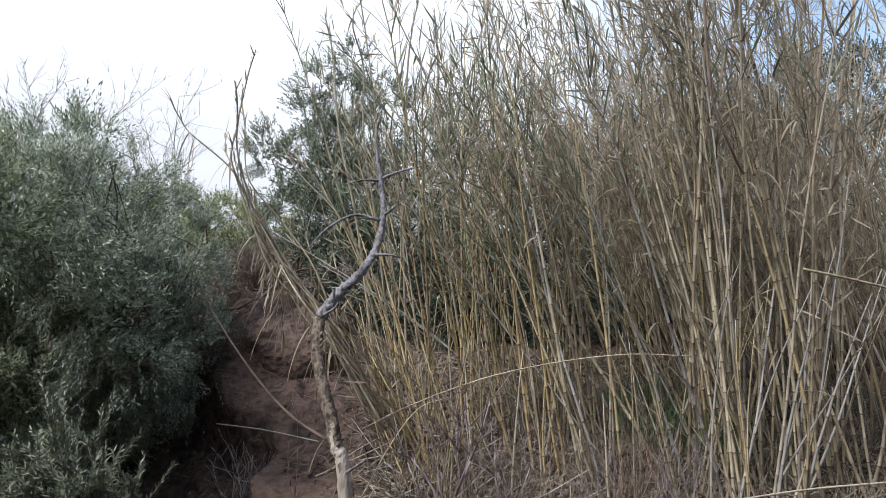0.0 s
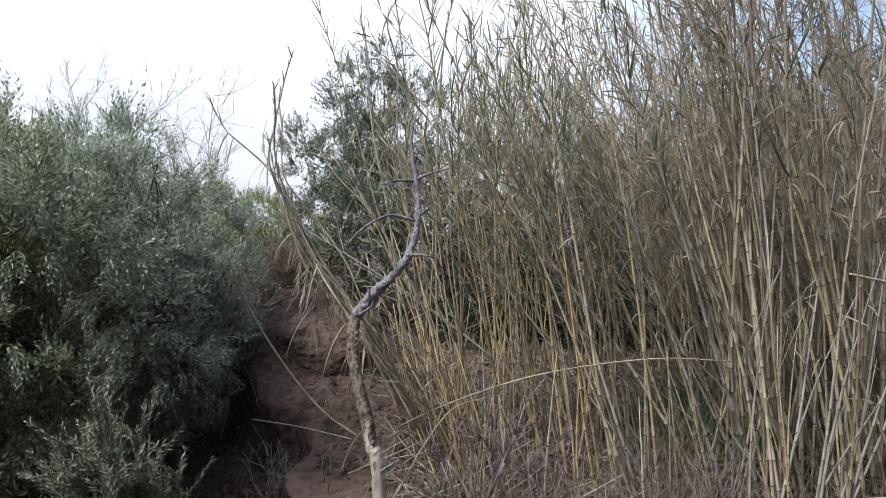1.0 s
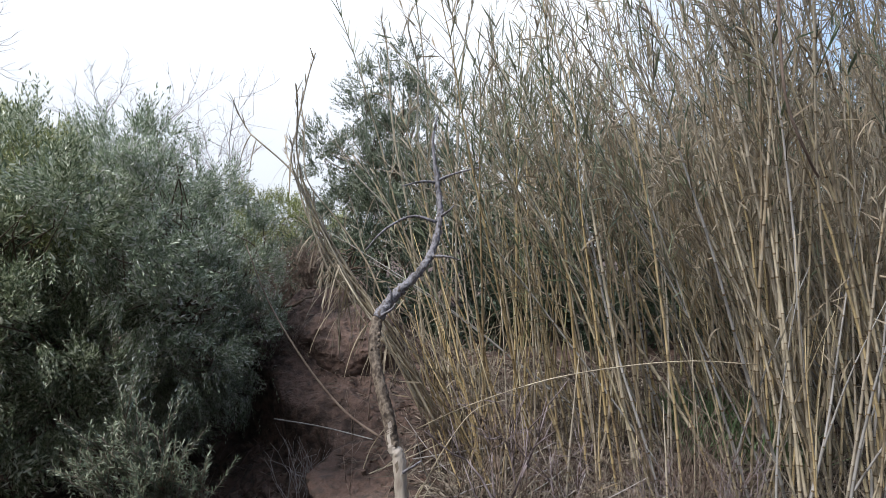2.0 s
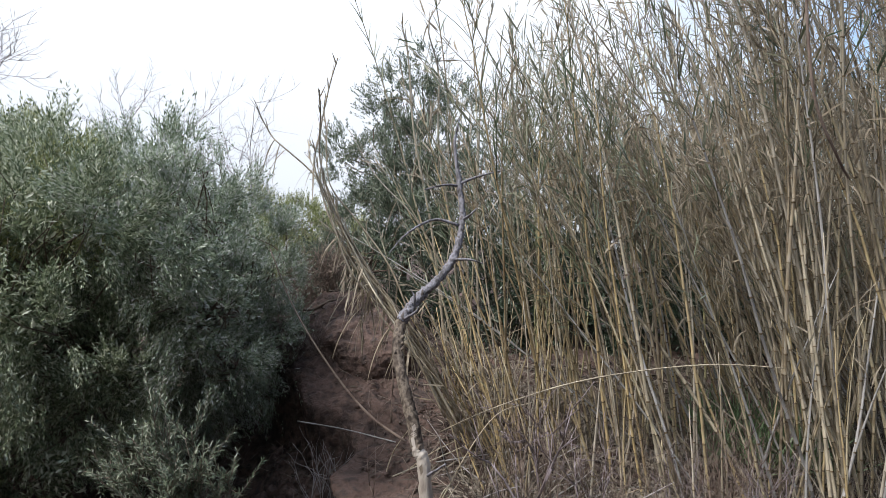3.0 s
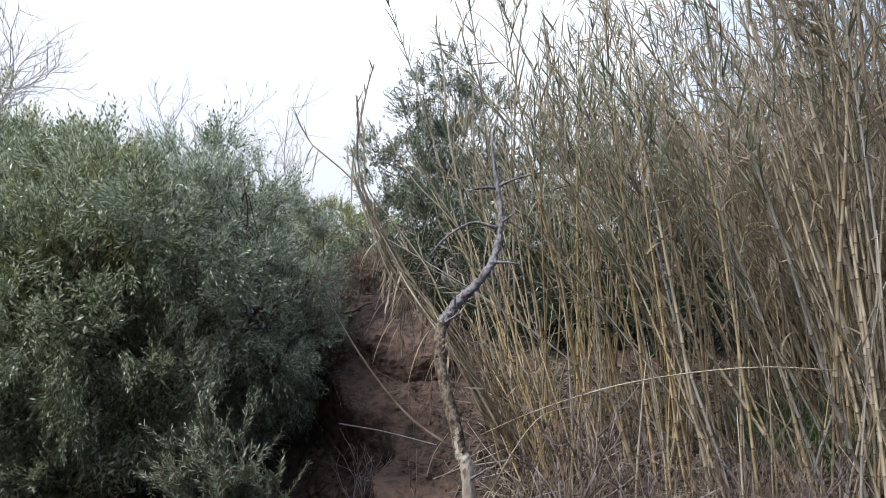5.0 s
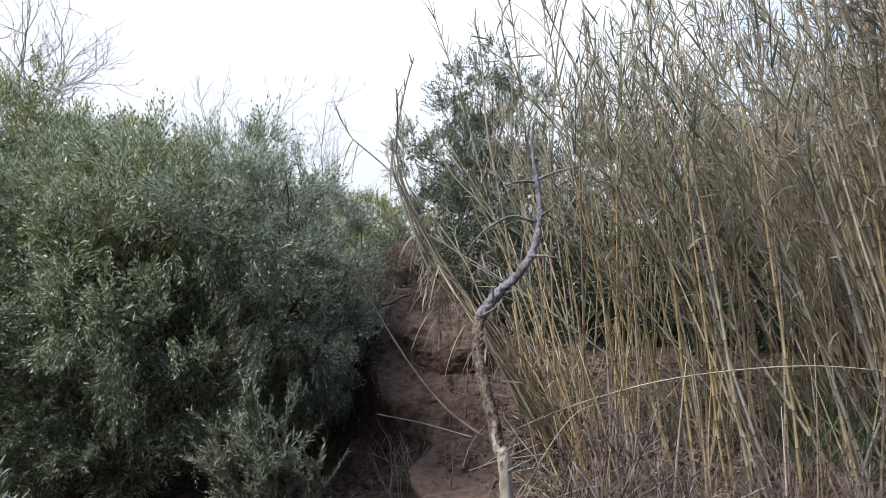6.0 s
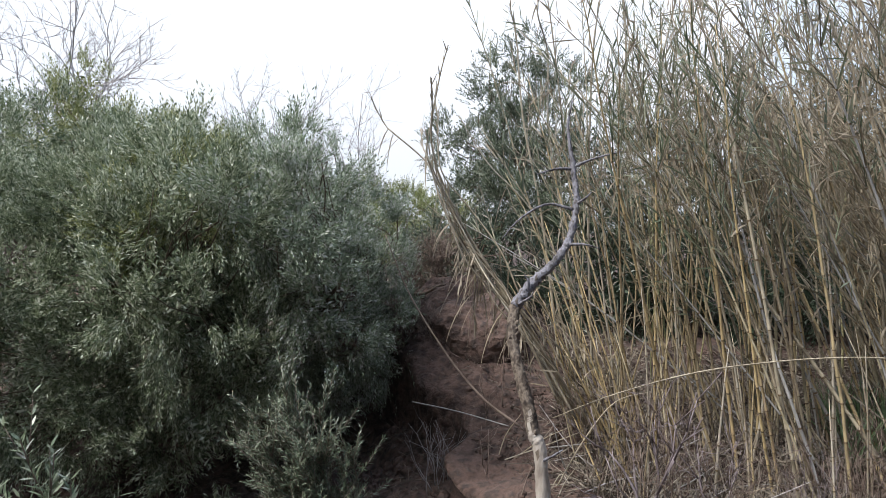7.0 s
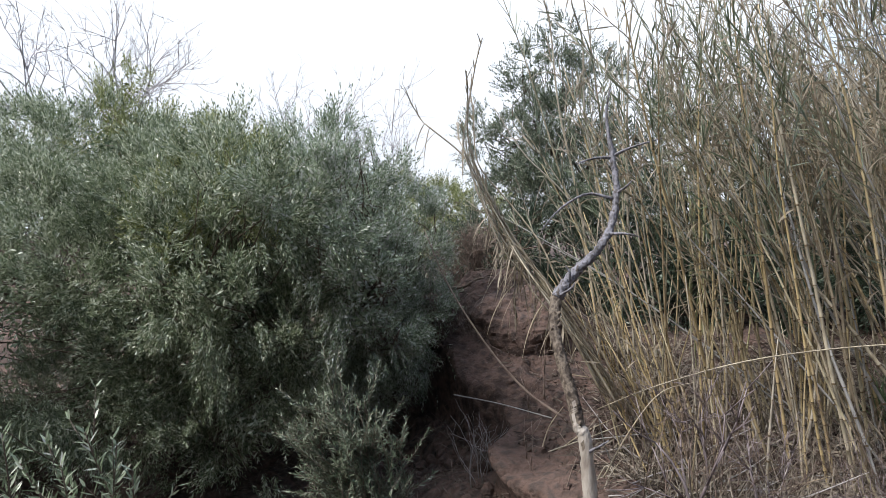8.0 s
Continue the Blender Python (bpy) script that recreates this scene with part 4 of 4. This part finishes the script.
for k, (x, y) in enumerate(((-0.62, 3.2), (-0.22, 3.0), (-0.78, 3.4), (0.2, 3.0), (-0.95, 3.9), (-0.85, 4.05), (-0.5, 3.3))):
    bare_tree("forked_twig", (x, y, 0), 0.62, 0.0055, 2, M_TWIG, "dark forked leafless twig on the bank", "twig", 90 + k, 1, 0.6, 2, (0.05, 0), "forked twigs")

bare_tree("bare_tree", (-9.3, 7.6, 0), 4.2, 0.036, 5, M_GREY_TWIG, "far leafless tree with pale grey twigs", "tree", 3, 3, 0.42, 3)
bare_tree("bare_tree", (-7.9, 8.0, 0), 4.2, 0.034, 5, M_GREY_TWIG, "far leafless tree with pale grey twigs", "tree", 14, 2, 0.42, 3, (0.2, 0))
bare_tree("bare_tree", (-6.5, 8.4, 0), 3.7, 0.028, 5, M_GREY_TWIG, "far leafless tree with pale grey twigs", "tree", 4, 2, 0.42, 3, (0.12, 0))
bare_tree("bare_tree", (-4.53, 10.14, 0), 3.3, 0.024, 5, M_GREY_TWIG, "small leafless tree far behind the olives", "tree", 5, 2, 0.40, 3, (-0.05, 0))
bare_tree("bare_shrub", (-2.17, 6.23, 0.94), 1.1, 0.014, 4, M_TWIG, "dense leafless brown shrub on the gully bank", "shrub", 6, 9, 0.6, 4)
bare_tree("bare_shrub", (-1.80, 6.04, 0.96), 0.8, 0.012, 4, M_TWIG, "dark leafless shrub on the gully bank", "shrub", 7, 7, 0.6, 4)
bare_tree("bare_shrub", (-1.66, 5.3, 0), 0.6, 0.009, 4, M_TWIG, "dark leafless shrub on the gully bank", "shrub", 17, 6, 0.6, 4)
bare_tree("bare_shrub", (-1.63, 4.56, 0.44), 0.6, 0.008, 4, M_TWIG, "tangle of leafless brown twigs under the bank", "shrub", 9, 6, 0.6, 4)
bare_tree("bare_sapling", (0.09, 3.20, 0.31), 0.85, 0.009, 3, M_PURPLE_TWIG, "leafless purplish-grey sapling before the reeds", "sapling", 8, 2, 0.45, 3)
bare_tree("bare_sapling", (0.03, 2.92, 0), 0.95, 0.009, 2, M_PURPLE_TWIG, "leafless purplish-grey sapling before the reeds", "sapling", 18, 2, 0.4, 3)
bare_tree("bare_sapling", (0.30, 2.95, 0), 0.75, 0.008, 2, M_PURPLE_TWIG, "leafless purplish-grey sapling before the reeds", "sapling", 28, 1, 0.45, 3)
bramble_rng = np.random.default_rng(40)
for k in range(20):
    x = bramble_rng.uniform(-0.35, 1.6)
    y = bramble_rng.uniform(2.75, 3.3)
    bare_tree("dry_bramble", (x, y, 0), bramble_rng.uniform(0.4, 0.85), 0.0045, 3, (M_TWIG, M_TWIG, M_PURPLE_TWIG, M_TWIG)[k % 4], "thin leafless bramble among the reed stems", "bramble", 30 + k, 3, 0.5, 3, (bramble_rng.normal(0, 0.3), 0), "brambles")
for k, p in enumerate(((-1.22, 3.80, 0.02), (-1.18, 3.90, 0.01), (-1.26, 3.70, 0.02))):
    bare_tree("dry_weed", p, 0.5, 0.0035, 2, M_GREY_TWIG, "pale dry weed stalks on the gully floor", "weed", 50 + k, 5, 0.3, 2, (0, 0), "dry weeds")


# ---- young olive shoots close by ----
def spray_shrub(base, tips, leaf, mat, label, seed, pitch=0.022, subs=6):
    """Arching shoots with paired leaves."""
    r = np.random.default_rng(seed)
    base = np.array(base)
    ob = root("olive_shoot", base, label, "shrub", "olive shoots")
    for tip in tips:
        tip = np.array(tip)
        mid = base * 0.45 + tip * 0.55 + np.array([r.normal(0, 0.05), r.normal(0, 0.05), 0.02])
        main = curve_through([base, mid, tip], 16)
        lines = [(main, 0.006)]
        for i in range(subs):
            j = r.integers(7, 15)
            t = unit(main[j + 1 if j < 15 else j] - main[j - 1])
            d = unit(t + r.normal(0, 0.55, 3))
            n = r.uniform(0.08, 0.24)
            lines.append((np.array([main[j], main[j] + d * n * 0.5, main[j] + d * n + np.array([0, 0, 0.02])]), 0.0025))
        shoot = [tube(l - base, np.linspace(w, w * 0.3, len(l)), 5) for l, w in lines]
        v, f = shoot[0]
        twig = part("twig", mesh_of("twig", v, f, [M_TWIG]), ob)
        v, f = joined(shoot[1:])
        tagged(part("branchwork", mesh_of("branchwork", v, f, [M_TWIG]), twig), kind="stuff")
        P, D, S = [], [], []
        for l, w in lines:
            seg = np.linalg.norm(np.diff(l, axis=0), axis=1).sum()
            n = max(4, int(seg / pitch))
            u0 = 0.4 if w > 0.004 else 0.1
            for q in np.linspace(u0, 1, n):
                x = q * (len(l) - 1)
                a = min(len(l) - 2, int(x))
                pos = l[a] + (l[a + 1] - l[a]) * (x - a)
                t = unit(l[a + 1] - l[a])
                side = unit(np.cross(t, r.normal(0, 1, 3)))
                for sgn in (-1, 1):
                    P.append(pos - base)
                    D.append(t * 0.9 + side * sgn * 0.8 + r.normal(0, 0.12, 3))
                    S.append(np.cross(t, side) + r.normal(0, 0.2, 3))
        n = len(P)
        v, f = blades(np.array(P), np.array(D), np.array(S), leaf * r.uniform(0.7, 1.2, n), leaf * 0.17 * r.uniform(0.8, 1.2, n), r.uniform(-0.3, 0.3, n))
        tagged(part("foliage", mesh_of("foliage", v, f, [mat], smooth=False), twig), kind="stuff")
    return ob


spray_shrub((-1.30, 2.6, full_height(-1.30, 2.6) - 0.02), [(-1.59, 2.45, 0.85), (-1.68, 2.45, 0.70), (-1.79, 2.42, 0.60), (-1.44, 2.50, 0.73), (-1.56, 2.45, 0.76), (-1.26, 2.45, 0.58), (-1.37, 2.45, 0.63), (-1.73, 2.40, 0.65), (-1.51, 2.42, 0.66),
            (-1.64, 2.38, 0.58), (-1.43, 2.45, 0.54), (-1.31, 2.45, 0.50), (-1.71, 2.40, 0.52), (-1.55, 2.40, 0.48), (-1.62, 2.50, 0.74), (-1.48, 2.38, 0.58)], 0.030, M_OLIVE_DARK, "blue-green young olive shoots growing from the gully", 5, 0.009, 18)
spray_shrub((-2.15, 1.7, full_height(-2.15, 1.7) - 0.02), [(-1.86, 1.38, 0.91), (-2.02, 1.38, 0.86), (-1.81, 1.45, 0.85), (-1.93, 1.35, 0.81), (-2.05, 1.31, 0.82), (-1.76, 1.46, 0.74), (-2.21, 1.37, 0.88)],
            0.05, M_OLIVE_BLUE, "grey-green leafy shoot standing on the near bank", 6, 0.028, 3)


# ---- ground cover ----
def scatter(name, count, box, length, width, mat, label, seed, tilt=0.12, stand=0.0, where=None):
    """Short blades lying or standing on the ground."""
    r = np.random.default_rng(seed)
    x, y = r.uniform(box[0], box[1], count), r.uniform(box[2], box[3], count)
    if where:
        ok = where(x, y)
        x, y = x[ok], y[ok]
    n = len(x)
    z = np.array([full_height(a, b) for a, b in zip(x, y)]) + 0.008
    q = r.uniform(0, 2 * math.pi, n)
    way = np.c_[np.cos(q), np.sin(q), r.normal(0.05, tilt, n) + stand * r.uniform(0.3, 2.0, n)]
    L = r.uniform(*length, n)
    v, f = blades(np.c_[x, y, z + 0.02 * r.random(n)], way, r.normal(0, 0.4, (n, 3)) + np.c_[-np.sin(q), np.cos(q), 0 * q], L, r.uniform(*width, n), r.uniform(-0.3, 0.3, n))
    return tagged(new(name, mesh_of(name, v, f, [mat], smooth=False)), label, "ground cover", kind="stuff")


def bank_only(x, y):
    return x > -0.2 - 0.74 * np.clip(y - 3.0, 0, 2.5)


scatter("straw_litter", 16000, (-0.5, 3.5, 2.3, 5.5), (0.05, 0.32), (0.004, 0.012), M_LITTER, "fallen dry reed leaves and straw litter", 61, 0.25, 0.0, bank_only)
scatter("dry_grass", 8000, (-0.3, 3.2, 2.5, 4.6), (0.08, 0.3), (0.003, 0.006), M_LITTER, "dry grass stalks between the reeds", 62, 0.2, 1.0, bank_only)
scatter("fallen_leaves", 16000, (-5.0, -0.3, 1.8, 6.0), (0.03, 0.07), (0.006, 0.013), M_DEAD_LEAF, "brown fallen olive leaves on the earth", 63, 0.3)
scatter("green_grass", 520, (1.1, 1.85, 3.6, 4.2), (0.18, 0.42), (0.006, 0.012), M_GRASS, "bright green grass tuft behind the reeds", 64, 0.2, 1.2)


def clods():
    """Lumps of earth on the bank face and the gully floor."""
    r = np.random.default_rng(77)
    pieces = []
    bm = bmesh.new()
    bmesh.ops.create_icosphere(bm, subdivisions=2, radius=1)
    ball = np.array([v.co[:] for v in bm.verts])
    tri = np.array([[v.index for v in f.verts] for f in bm.faces])
    bm.free()
    while len(pieces) < 420:
        y = r.uniform(2.6, 6.0)
        x = -0.32 - 0.74 * min(max(y - 3.0, 0), 2.5) - r.uniform(-0.1, 1.3)
        size = r.uniform(0.012, 0.05) * r.uniform(0.5, 1.2)
        q = np.array([noise.noise(Vector(p) * 1.6 + Vector((x * 9, y * 9, 0))) for p in ball])
        v = ball * (1 + 0.45 * q)[:, None] * size * r.uniform(0.7, 1.3, 3)
        pieces.append((v + np.array([x, y, full_height(x, y) + size * 0.15]), tri))
    v, f = joined(pieces)
    return tagged(new("earth_clods", mesh_of("earth_clods", v, f, [M_EARTH], smooth=False)), "crumbled lumps of reddish earth on the bank", "earth", kind="stuff")


clods()
for k, pts in enumerate(([(-1.86, 5.00, 1.00), (-1.66, 4.90, 1.02), (-1.53, 4.90, 1.09), (-1.44, 5.00, 1.09)], [(-1.53, 5.00, 1.13), (-1.47, 4.90, 1.00), (-1.52, 4.90, 0.84)])):
    loose("root", pts, [0.016, 0.011, 0.005], M_BARK, "dark bare root sticking out of the bank", "root", "bank roots")
scatter("twig_litter", 1500, (-3.2, 0.2, 2.4, 6.0), (0.06, 0.28), (0.003, 0.006), M_TWIG, "thin dark twigs strewn on the earth", 65, 0.3)


def earth_lump(centre, size, flat, seed):
    """A rounded overhanging mass of the bank."""
    bm = bmesh.new()
    bmesh.ops.create_icosphere(bm, subdivisions=5, radius=1)
    for v in bm.verts:
        p = v.co.normalized()
        q = p * 1.4 + Vector((seed * 5.1, 0, 0))
        k = 1 + 0.16 * noise.noise(q) + 0.07 * noise.noise(q * 2.7) + 0.03 * noise.noise(q * 6.5) + 0.014 * noise.noise(q * 14)
        v.co = Vector((p.x * size * k, p.y * size * k, p.z * size * flat * k))
    me = bpy.data.meshes.new("earth_bank")
    bm.to_mesh(me)
    bm.free()
    me.materials.append(M_EARTH)
    ob = new("earth_bank", me)
    ob.matrix_basis = Matrix.Translation(centre)
    return tagged(ob, "rounded overhanging mass of bare reddish earth", "earth bank", kind="structure")


earth_lump((-1.19, 4.90, 0.67), 0.5, 0.72, 1)
earth_lump((-1.73, 5.25, 0.73), 0.45, 0.62, 2)
